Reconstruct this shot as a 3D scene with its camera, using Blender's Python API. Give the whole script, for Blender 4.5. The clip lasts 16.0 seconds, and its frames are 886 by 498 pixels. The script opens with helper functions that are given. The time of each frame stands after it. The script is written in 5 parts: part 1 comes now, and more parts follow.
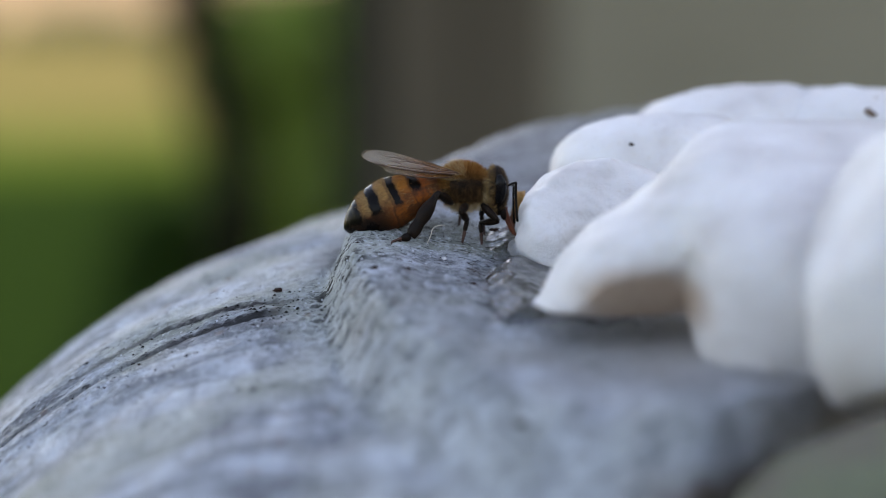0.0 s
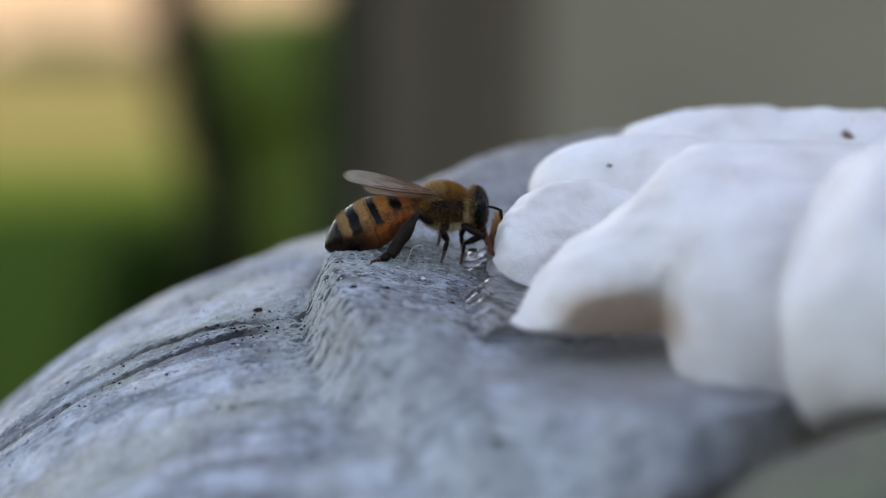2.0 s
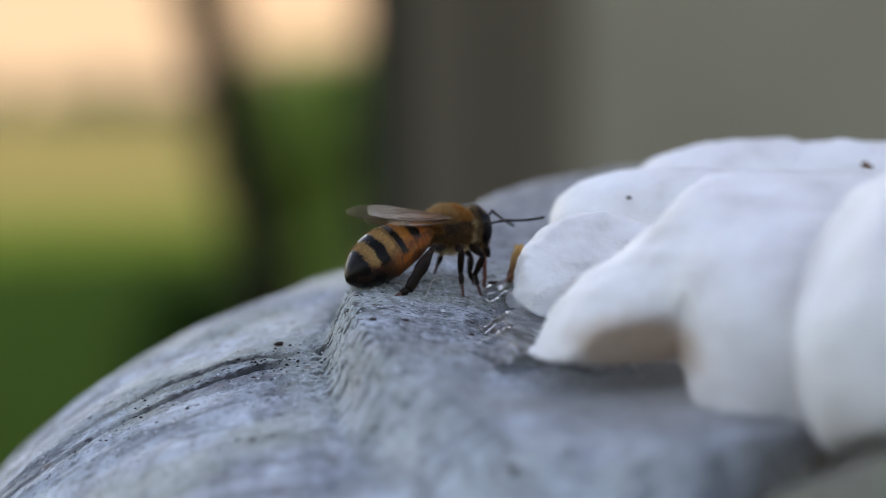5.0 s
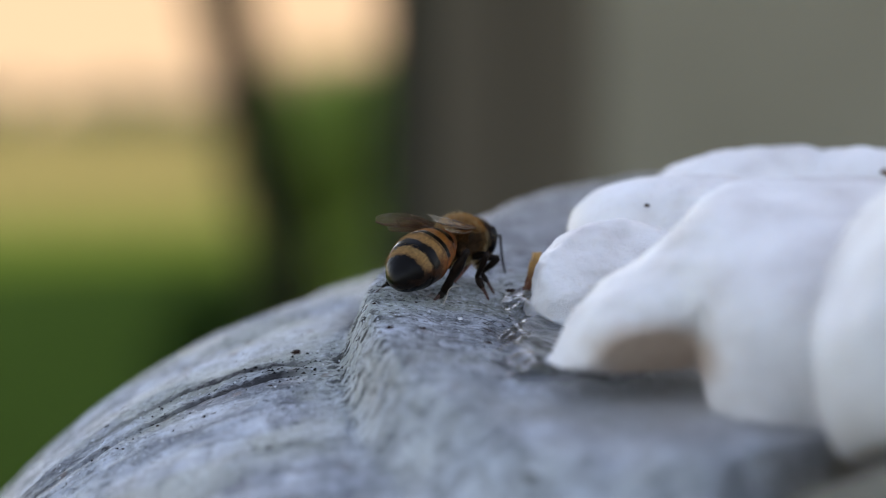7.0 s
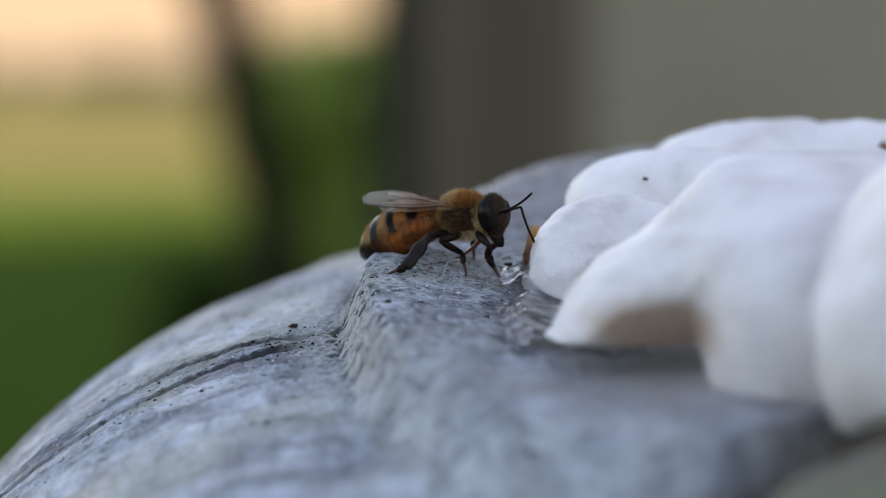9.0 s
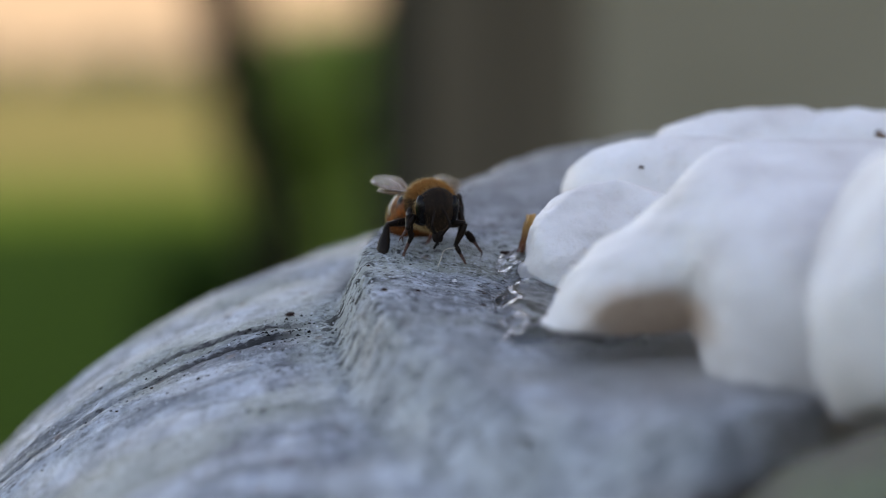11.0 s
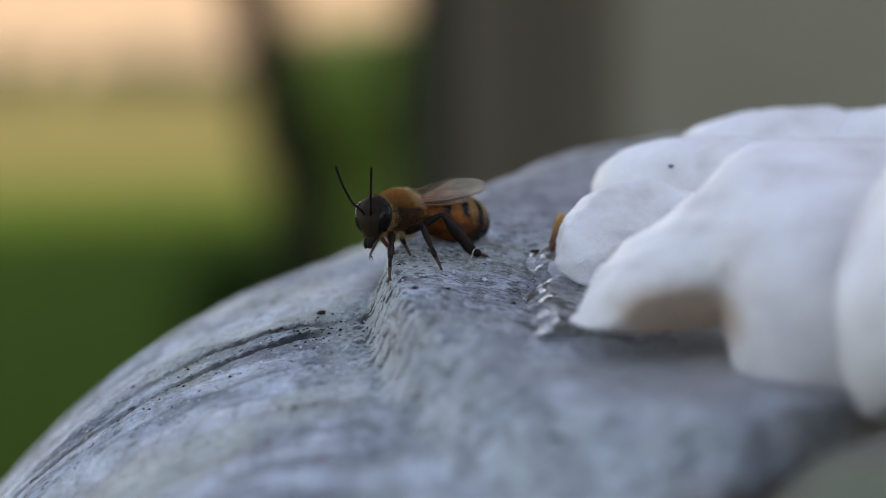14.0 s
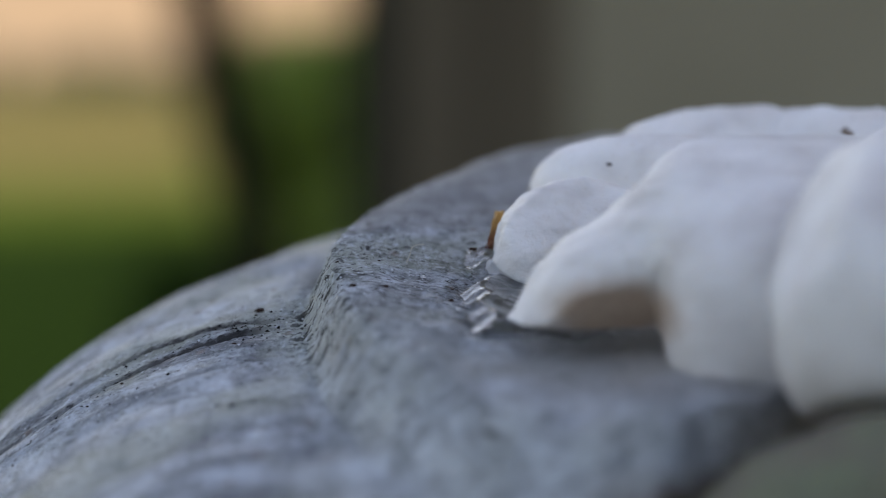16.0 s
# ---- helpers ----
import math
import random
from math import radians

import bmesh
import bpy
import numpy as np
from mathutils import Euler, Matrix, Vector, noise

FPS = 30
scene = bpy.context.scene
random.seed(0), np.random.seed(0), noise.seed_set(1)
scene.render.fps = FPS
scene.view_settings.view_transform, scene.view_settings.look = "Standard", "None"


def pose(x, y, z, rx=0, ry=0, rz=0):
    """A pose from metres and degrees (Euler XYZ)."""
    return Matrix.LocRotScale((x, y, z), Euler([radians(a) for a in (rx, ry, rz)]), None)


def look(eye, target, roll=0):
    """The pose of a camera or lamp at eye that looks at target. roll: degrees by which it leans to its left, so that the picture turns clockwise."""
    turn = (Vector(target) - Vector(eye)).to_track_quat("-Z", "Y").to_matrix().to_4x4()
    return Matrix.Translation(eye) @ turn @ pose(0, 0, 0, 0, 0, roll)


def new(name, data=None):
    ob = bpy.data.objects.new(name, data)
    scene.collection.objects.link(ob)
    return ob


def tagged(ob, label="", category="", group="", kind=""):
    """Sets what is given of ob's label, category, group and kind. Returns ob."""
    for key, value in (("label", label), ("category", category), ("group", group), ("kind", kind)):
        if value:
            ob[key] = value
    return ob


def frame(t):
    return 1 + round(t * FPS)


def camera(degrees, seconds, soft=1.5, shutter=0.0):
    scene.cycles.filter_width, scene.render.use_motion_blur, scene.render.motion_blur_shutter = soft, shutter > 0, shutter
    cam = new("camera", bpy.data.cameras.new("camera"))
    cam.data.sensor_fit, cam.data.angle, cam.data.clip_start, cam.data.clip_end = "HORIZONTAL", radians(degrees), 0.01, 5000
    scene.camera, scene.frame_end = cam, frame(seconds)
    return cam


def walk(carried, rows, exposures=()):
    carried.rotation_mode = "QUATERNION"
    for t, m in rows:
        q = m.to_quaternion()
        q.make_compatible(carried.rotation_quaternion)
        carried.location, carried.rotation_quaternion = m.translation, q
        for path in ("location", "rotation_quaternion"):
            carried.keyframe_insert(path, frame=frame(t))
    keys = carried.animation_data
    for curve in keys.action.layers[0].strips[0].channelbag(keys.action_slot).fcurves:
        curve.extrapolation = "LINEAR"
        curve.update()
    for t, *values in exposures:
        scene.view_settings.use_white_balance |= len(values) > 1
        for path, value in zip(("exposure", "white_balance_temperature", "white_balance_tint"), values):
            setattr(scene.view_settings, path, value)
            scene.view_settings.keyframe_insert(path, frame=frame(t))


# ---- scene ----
# ---- camera ----
cam = camera(15.0, 16.0, soft=0.7, shutter=0.5)
cam.data.dof.use_dof = True
cam.data.dof.focus_distance = 0.2425
cam.data.dof.aperture_fstop = 21.0

CAMERA_ROWS = [
    (0, look((-0.00191, -0.23899, 0.00152), (0.00100, 0.00047, -0.01422), 0.419)),
    (0.5, look((-0.00168, -0.23935, 0.00138), (0.00145, 0.00014, -0.01385), 0.376)),
    (1, look((-0.00155, -0.23975, 0.00132), (0.00176, -0.00023, -0.01345), 0.385)),
    (1.5, look((-0.00139, -0.24022, 0.00116), (0.00214, -0.00067, -0.01305), 0.422)),
    (2, look((-0.00134, -0.24060, 0.00080), (0.00248, -0.00101, -0.01270), 0.470)),
    (2.5, look((-0.00106, -0.24016, 0.00057), (0.00243, -0.00052, -0.01213), 0.464)),
    (3, look((-0.00059, -0.24009, 0.00051), (0.00263, -0.00046, -0.01236), 0.317)),
    (3.5, look((0.00005, -0.24091, 0.00021), (0.00362, -0.00126, -0.01227), 0.198)),
    (4, look((0.00023, -0.24130, -0.00005), (0.00420, -0.00162, -0.01188), 0.181)),
    (4.5, look((0.00021, -0.24139, -0.00020), (0.00247, -0.00164, -0.01087), 0.064)),
    (7, look((0.00058, -0.24076, -0.00034), (-0.00013, -0.00095, -0.00983), -0.018)),
    (7.5, look((0.00052, -0.24028, -0.00025), (-0.00045, -0.00048, -0.00996), -0.030)),
    (8, look((0.00045, -0.24009, -0.00004), (-0.00040, -0.00032, -0.01061), -0.078)),
    (8.5, look((0.00064, -0.24076, -0.00003), (-0.00033, -0.00101, -0.01103), 0.150)),
    (9, look((0.00000, -0.23996, -0.00000), (0.00000, -0.00025, -0.01173), -0.000)),
    (11.5, look((0.00036, -0.24057, -0.00020), (0.00025, -0.00089, -0.01260), -0.039)),
    (12, look((0.00031, -0.24064, -0.00023), (-0.00018, -0.00095, -0.01231), -0.038)),
    (12.5, look((0.00012, -0.24053, -0.00011), (-0.00080, -0.00083, -0.01215), -0.017)),
    (13, look((0.00021, -0.24049, -0.00013), (-0.00126, -0.00080, -0.01224), -0.110)),
    (13.5, look((0.00038, -0.24122, -0.00033), (-0.00165, -0.00155, -0.01269), -0.097)),
    (14, look((0.00045, -0.24162, -0.00037), (-0.00189, -0.00194, -0.01258), -0.087)),
    (14.5, look((0.00063, -0.24141, -0.00043), (-0.00146, -0.00170, -0.01210), -0.144)),
    (15, look((0.00050, -0.24059, -0.00026), (0.00069, -0.00087, -0.01166), 0.054)),
    (15.5, look((0.00061, -0.24075, -0.00045), (0.00165, -0.00108, -0.01291), 0.021)),
    (16, look((0.00112, -0.24201, -0.00077), (0.00253, -0.00231, -0.01274), -0.019)),
]
# the camera darkens its picture a little once the bee has gone
walk(cam, CAMERA_ROWS, exposures=[(0.0, 1.96, 8550, 20), (4.7, 1.96, 8550, 20), (9.2, 1.92, 8550, 20), (11.3, 1.79, 8550, 20), (14.0, 1.77, 8550, 20), (15.3, 1.77, 8550, 20), (15.6, 1.72, 8550, 20), (16.0, 1.41, 8550, 20)])

# ---- world, sun ----
MM = 0.001
GROUND_Z = -0.85
SUN_ELEVATION, SUN_AZIMUTH = radians(34), radians(36)   # azimuth from +y towards +x

world = bpy.data.worlds.new("sky")
scene.world = world
world.use_nodes = True
wt = world.node_tree
sky = wt.nodes.new("ShaderNodeTexSky")
sky.sky_type = 'NISHITA'
sky.sun_disc = False
sky.sun_elevation = SUN_ELEVATION
sky.sun_rotation = SUN_AZIMUTH
wt.links.new(sky.outputs[0], wt.nodes["Background"].inputs[0])
wt.nodes["Background"].inputs[1].default_value = 0.15

sun_data = bpy.data.lights.new("sun", 'SUN')
sun_data.energy, sun_data.angle, sun_data.color = 2.0, radians(0.5), (1.0, 0.92, 0.80)
sun = new("sun", sun_data)
sun_way = Vector((math.sin(SUN_AZIMUTH) * math.cos(SUN_ELEVATION),
                  math.cos(SUN_AZIMUTH) * math.cos(SUN_ELEVATION), math.sin(SUN_ELEVATION)))
sun.matrix_world = look(sun_way * 40, (0, 0, 0))


# ---- materials ----
class Nodes:
    """Short-hand for building one node material."""

    def __init__(self, name):
        self.mat = bpy.data.materials.new(name)
        self.mat.use_nodes = True
        self.tree = self.mat.node_tree
        self.bsdf = self.tree.nodes["Principled BSDF"]
        self.out = self.tree.nodes["Material Output"]

    def put(self, socket, value):
        if hasattr(value, "is_output"):
            self.tree.links.new(value, socket)
        elif isinstance(value, tuple) and len(value) == 3 and socket.type == 'RGBA':
            socket.default_value = (*value, 1)
        else:
            socket.default_value = value

    def set(self, **values):
        for key, value in values.items():
            self.put(self.bsdf.inputs[key.replace("_", " ")], value)
        return self

    def coords(self, scale=(1, 1, 1), kind="Object", rot=(0, 0, 0)):
        tc = self.tree.nodes.new("ShaderNodeTexCoord")
        mp = self.tree.nodes.new("ShaderNodeMapping")
        mp.inputs["Scale"].default_value = scale
        mp.inputs["Rotation"].default_value = rot
        self.tree.links.new(tc.outputs[kind], mp.inputs[0])
        return mp.outputs[0]

    def noise(self, vec, scale=1.0, detail=4.0, rough=0.55, distort=0.0):
        n = self.tree.nodes.new("ShaderNodeTexNoise")
        self.put(n.inputs["Vector"], vec)
        n.inputs["Scale"].default_value = scale
        n.inputs["Detail"].default_value = detail
        n.inputs["Roughness"].default_value = rough
        n.inputs["Distortion"].default_value = distort
        return n.outputs["Fac"]

    def voronoi(self, vec, scale=1.0, out="Distance"):
        n = self.tree.nodes.new("ShaderNodeTexVoronoi")
        self.put(n.inputs["Vector"], vec)
        n.inputs["Scale"].default_value = scale
        return n.outputs[out]

    def ramp(self, fac, stops):
        n = self.tree.nodes.new("ShaderNodeValToRGB")
        self.put(n.inputs[0], fac)
        el = n.color_ramp.elements
        while len(el) < len(stops):
            el.new(0.5)
        for e, (pos, col) in zip(el, stops):
            e.position = pos
            e.color = (*col, 1) if isinstance(col, tuple) else (col, col, col, 1)
        return n.outputs[0]

    def mix(self, fac, a, b, blend='MIX'):
        n = self.tree.nodes.new("ShaderNodeMix")
        n.data_type, n.blend_type = 'RGBA', blend
        self.put(n.inputs[0], fac)
        self.put(n.inputs[6], a)
        self.put(n.inputs[7], b)
        return n.outputs[2]

    def math(self, op, a, b=0.0):
        n = self.tree.nodes.new("ShaderNodeMath")
        n.operation = op
        self.put(n.inputs[0], a)
        self.put(n.inputs[1], b)
        return n.outputs[0]

    def xyz(self, vec):
        n = self.tree.nodes.new("ShaderNodeSeparateXYZ")
        self.put(n.inputs[0], vec)
        return n.outputs

    def island(self):
        return self.tree.nodes.new("ShaderNodeNewGeometry").outputs["Random Per Island"]

    def bump(self, height, strength, distance):
        n = self.tree.nodes.new("ShaderNodeBump")
        n.inputs["Strength"].default_value = strength
        n.inputs["Distance"].default_value = distance
        self.put(n.inputs["Height"], height)
        self.put(self.bsdf.inputs["Normal"], n.outputs[0])
        return self


def stone_material():
    n = Nodes("weathered_grey_stone")
    c = n.coords((1000, 1000, 1000))                       # millimetres
    blotch = n.noise(n.coords((1000, 420, 1000)), 0.24, 5, 0.6, 0.4)
    patch = n.noise(n.coords((1000, 380, 1000)), 0.62, 4, 0.6, 0.3)
    streak = n.noise(n.coords((560, 620, 560), rot=(0, 0, 0.12)), 0.6, 5, 0.65, 0.5)
    fibre = n.noise(n.coords((1500, 2100, 1500), rot=(0, 0, 0.08)), 1.0, 5, 0.66, 0.5)
    flaw = n.noise(n.coords((1050, 1400, 1050), rot=(0, 0, -0.05)), 1.0, 4, 0.55, 0.3)
    fine = n.noise(n.coords((4200, 1900, 4200)), 1.0, 5, 0.7)
    ring = n.tree.nodes.new("ShaderNodeVectorMath")
    ring.operation = 'DISTANCE'
    n.put(ring.inputs[0], n.coords((1000 / 30.2, 20.0, 0)))
    ring.inputs[1].default_value = (25 / 30.2, 0.06, 0)
    across = n.math('ADD', ring.outputs["Value"], -0.4)
    dome = n.ramp(across, [(0.69, 0.0), (0.78, 1.0)])
    ringed = n.math('SUBTRACT', 1.0, n.math('MULTIPLY', dome, 0.6))
    base = n.ramp(blotch, [(0.36, (0.19, 0.20, 0.21)), (0.45, (0.36, 0.378, 0.394)), (0.54, (0.52, 0.546, 0.568)), (0.64, (0.74, 0.775, 0.81))])
    base = n.mix(n.math('MULTIPLY', n.ramp(patch, [(0.38, 0.7), (0.47, 0.0)]), ringed), base, (0.15, 0.150, 0.158))
    base = n.mix(n.math('MULTIPLY', n.ramp(patch, [(0.50, 0.0), (0.60, 0.75)]), ringed), base, (0.76, 0.78, 0.83))
    base = n.mix(n.ramp(streak, [(0.36, 0.35), (0.50, 0.0)]), base, (0.17, 0.17, 0.175))
    smear = n.noise(n.coords((150, 620, 150), rot=(0, 0, 0.10)), 0.6, 4, 0.6, 0.6)
    base = n.mix(n.ramp(smear, [(0.37, 0.75), (0.50, 0.0)]), base, (0.15, 0.155, 0.165))
    base = n.mix(n.ramp(smear, [(0.52, 0.0), (0.62, 0.5)]), base, (0.60, 0.63, 0.67))
    olive = n.noise(c, 0.085, 2, 0.5)
    base = n.mix(n.ramp(olive, [(0.48, 0.0), (0.62, 0.6)]), base, (0.42, 0.42, 0.32))
    base = n.mix(n.math('MULTIPLY', n.ramp(fibre, [(0.39, 0.95), (0.44, 0.0)]), ringed), base, (0.075, 0.070, 0.072))
    base = n.mix(n.math('MULTIPLY', n.ramp(fibre, [(0.53, 0.0), (0.61, 0.75)]), ringed), base, (0.74, 0.755, 0.79))
    base = n.mix(n.ramp(flaw, [(0.31, 0.95), (0.37, 0.0)]), base, (0.035, 0.033, 0.035))
    # fine fibres with their shadow lines painted dark, closest on the face of the ring
    on_face = n.ramp(across, [(0.40, 0.10), (0.48, 0.40), (0.56, 0.40), (0.60, 0.95), (0.68, 0.95), (0.74, 0.12)])
    base = n.mix(n.math('MULTIPLY', dome, 0.4), base, (1.28, 1.28, 1.30), 'MULTIPLY')
    lines = n.noise(n.coords((380, 1650, 600), rot=(0, 0, 0.12)), 1.0, 5, 0.70, 0.9)
    base = n.mix(n.ramp(across, [(0.58, 0.0), (0.63, 0.42), (0.72, 0.42), (0.80, 0.0)]), base, n.mix(streak, (0.56, 0.57, 0.52), (0.80, 0.81, 0.77)))
    base = n.mix(n.math('MULTIPLY', n.ramp(lines, [(0.43, 1.0), (0.465, 0.0)]), on_face), base, (0.026, 0.024, 0.022))
    base = n.mix(n.math('MULTIPLY', n.ramp(lines, [(0.55, 0.0), (0.66, 0.4)]), on_face), base, (0.50, 0.52, 0.53))
    # rusty spots and dark pits
    rust = n.voronoi(n.coords((300, 190, 300)), 1.0)
    base = n.mix(n.ramp(rust, [(0.05, 0.6), (0.16, 0.0)]), base, (0.24, 0.13, 0.085))
    pit = n.voronoi(n.coords((640, 330, 640)), 1.0)
    base = n.mix(n.ramp(pit, [(0.05, 0.6), (0.12, 0.0)]), base, (0.05, 0.045, 0.045))
    base = n.mix(n.ramp(fine, [(0.32, 0.8), (0.40, 0.0)]), base, (0.08, 0.078, 0.082))
    # glints painted in as small bright specks
    glint = n.voronoi(n.coords((1500, 800, 1500)), 1.0)
    base = n.mix(n.ramp(glint, [(0.10, 0.8), (0.17, 0.0)]), base, (0.80, 0.82, 0.84))
    # soil lodged along the scored grooves
    gx, gy, gz = n.xyz(c)
    def line(offset, sway, rate, shift, wide):
        mid = n.math('ADD', n.math('MULTIPLY', n.math('SINE', n.math('MULTIPLY', gx, rate)), sway), offset)
        if shift:
            mid = n.math('SUBTRACT', mid, n.math('MULTIPLY', n.ramp(n.math('MULTIPLY', n.math('ADD', gx, 15.0), 1 / 6), [(0.0, 0.0), (1.0, 1.0)]), shift))
        off = n.math('ABSOLUTE', n.math('SUBTRACT', gy, mid))
        off = n.math('ADD', off, n.math('MULTIPLY', n.math('SUBTRACT', n.noise(c, 1.6, 3, 0.6), 0.5), wide))
        return n.ramp(n.math('MULTIPLY', off, 1 / wide), [(0.45, 0.97), (0.95, 0.0)])
    west = n.ramp(n.math('MULTIPLY', gx, -0.02), [(0.18, 0.0), (0.24, 1.0), (0.34, 1.0), (0.46, 0.45)])
    near_west = n.ramp(n.math('MULTIPLY', gx, -0.02), [(0.46, 1.0), (0.60, 0.0)])
    base = n.mix(n.math('MULTIPLY', line(0.6, 0.35, 0.35, 0, 1.5), west), base, (0.022, 0.021, 0.024))
    base = n.mix(n.math('MULTIPLY', n.math('MULTIPLY', line(5.6, 0.25, 0.5, 3.2, 1.4), west), near_west), base, (0.026, 0.024, 0.027))
    # paler mottling on the near part of the ring, offsetting the pebbles' shade
    near_pale = n.math('ADD', n.math('MULTIPLY', gy, -0.02), n.math('MULTIPLY', n.math('SUBTRACT', n.noise(c, 0.09, 4, 0.6), 0.5), 0.9))
    base = n.mix(n.math('MULTIPLY', n.ramp(near_pale, [(0.15, 0.0), (0.60, 0.42)]), n.ramp(n.math('MULTIPLY', n.math('ADD', gx, 10.0), 0.02), [(0.0, 0.0), (0.14, 1.0)])), base, n.ramp(blotch, [(0.40, (0.30, 0.315, 0.33)), (0.50, (0.55, 0.575, 0.60)), (0.60, (0.82, 0.845, 0.86))]))
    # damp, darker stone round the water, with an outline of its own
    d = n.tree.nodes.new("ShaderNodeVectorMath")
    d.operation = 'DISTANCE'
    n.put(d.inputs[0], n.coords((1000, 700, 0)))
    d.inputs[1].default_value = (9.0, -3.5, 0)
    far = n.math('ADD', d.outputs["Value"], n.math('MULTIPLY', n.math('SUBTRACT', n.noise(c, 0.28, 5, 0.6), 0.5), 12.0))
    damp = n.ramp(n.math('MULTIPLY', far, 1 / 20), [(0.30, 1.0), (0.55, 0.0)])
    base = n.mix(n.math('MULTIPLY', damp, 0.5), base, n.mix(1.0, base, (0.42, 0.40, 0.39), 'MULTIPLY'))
    # smooth grey under the film, painted for the pebble's reflection in it
    reflection_grey = n.ramp(n.math('MULTIPLY', far, 1 / 20), [(0.20, 0.8), (0.34, 0.0)])
    base = n.mix(reflection_grey, base, n.mix(fine, (0.20, 0.18, 0.165), (0.34, 0.315, 0.30)))
    # brown tone and shade painted on the far part of the ring
    gyy = n.xyz(c)[1]
    far_shade = n.math('ADD', n.math('MULTIPLY', gyy, 0.02), n.math('MULTIPLY', n.math('SUBTRACT', n.noise(c, 0.16, 5, 0.6), 0.5), 0.5))
    base = n.mix(n.math('MULTIPLY', n.ramp(far_shade, [(0.22, 0.0), (0.42, 0.6)]), n.math('SUBTRACT', 1.0, dome)), base, n.mix(streak, (0.13, 0.115, 0.105), (0.30, 0.28, 0.265)))
    # brown silt washed out from under the large pebble, painted paler to lift the shade
    sd = n.tree.nodes.new("ShaderNodeVectorMath")
    sd.operation = 'DISTANCE'
    n.put(sd.inputs[0], n.coords((620, 600, 0)))
    sd.inputs[1].default_value = (12.1, -15.0, 0)
    silt_lift = n.math('ADD', sd.outputs["Value"], n.math('MULTIPLY', n.math('SUBTRACT', n.noise(c, 0.3, 4, 0.6), 0.5), 7.0))
    base = n.mix(n.ramp(n.math('MULTIPLY', silt_lift, 1 / 13), [(0.30, 0.8), (0.80, 0.0)]), base, n.mix(fine, (0.30, 0.255, 0.22), (0.52, 0.46, 0.415)))
    # dark soil packed into the crack along the broken edge
    deep = n.math('ADD', n.math('MULTIPLY', gz, -0.02), n.math('MULTIPLY', n.math('SUBTRACT', n.noise(c, 0.35, 4, 0.6), 0.5), 0.05))
    soil = n.math('MULTIPLY', n.ramp(deep, [(0.465, 0.0), (0.50, 0.9)]), n.ramp(n.math('MULTIPLY', gx, 0.02), [(0.20, 0.0), (0.30, 1.0)]))
    base = n.mix(1.0, base, (0.955, 1.0, 1.05), 'MULTIPLY')
    base = n.mix(soil, base, n.mix(fine, (0.08, 0.052, 0.035), (0.20, 0.135, 0.09)))
    n.set(Base_Color=base, Roughness=n.math('SUBTRACT', n.ramp(streak, [(0.3, 0.34), (0.7, 0.52)]), n.math('MULTIPLY', damp, 0.22)), Specular_IOR_Level=0.28)
    height = n.math('ADD', n.math('MULTIPLY', fibre, 1.2), n.math('ADD', n.math('MULTIPLY', fine, 0.35), n.math('MULTIPLY', blotch, 0.6)))
    rough = n.noise(n.coords((2600, 1500, 2600)), 1.0, 4, 0.7)
    height = n.math('ADD', n.math('ADD', height, n.math('MULTIPLY', rough, 0.55)), n.math('MULTIPLY', n.math('MULTIPLY', lines, on_face), 0.8))
    return n.bump(height, 1.0, 0.0008).mat


def pebble_material(name="white_quartz", stain=None):
    n = Nodes(name)
    c = n.coords((1000, 1000, 1000))
    cloud = n.noise(c, 0.16, 3, 0.5)
    fine = n.noise(c, 1.7, 5, 0.65)
    base = n.ramp(cloud, [(0.32, (0.56, 0.525, 0.515)), (0.5, (0.68, 0.655, 0.65)), (0.7, (0.75, 0.735, 0.74))])
    base = n.mix(n.ramp(fine, [(0.30, 0.30), (0.44, 0.0)]), base, (0.52, 0.45, 0.39))
    speck = n.voronoi(c, 0.42)
    base = n.mix(n.ramp(speck, [(0.035, 0.8), (0.075, 0.0)]), base, (0.22, 0.17, 0.14))
    if stain:
        # a brown water stain of its own outline round one spot of the stone
        d = n.tree.nodes.new("ShaderNodeVectorMath")
        d.operation = 'DISTANCE'
        n.put(d.inputs[0], n.coords((760, 250, 1500)))
        d.inputs[1].default_value = stain[0]
        far = n.math('ADD', d.outputs["Value"], n.math('MULTIPLY', n.math('SUBTRACT', n.noise(c, 0.5, 4, 0.6), 0.5), 2.2))
        base = n.mix(n.ramp(n.math('MULTIPLY', far, 1 / stain[1]), [(0.52, 0.95), (1.0, 0.0)]), base, n.mix(fine, (0.36, 0.245, 0.175), (0.52, 0.39, 0.30)))
    n.set(Base_Color=base, Roughness=n.ramp(fine, [(0.3, 0.5), (0.7, 0.36)]), Specular_IOR_Level=0.4,
          Subsurface_Weight=0.25, Subsurface_Radius=(0.003, 0.0025, 0.0022), Subsurface_Scale=0.5)
    return n.bump(n.noise(c, 0.9, 7, 0.74), 0.6, 0.0005).mat


def mossy_material():
    n = Nodes("mossy_stone")
    c = n.coords((1000, 1000, 1000))
    a = n.noise(c, 0.14, 4, 0.6)
    b = n.noise(c, 1.1, 6, 0.7)
    base = n.mix(n.ramp(a, [(0.35, 0.0), (0.6, 1.0)]), (0.13, 0.10, 0.072), (0.135, 0.152, 0.086))
    base = n.mix(n.ramp(b, [(0.3, 0.7), (0.55, 0.0)]), base, (0.06, 0.06, 0.05))
    n.set(Base_Color=base, Roughness=0.85)
    return n.bump(b, 0.8, 0.0006).mat


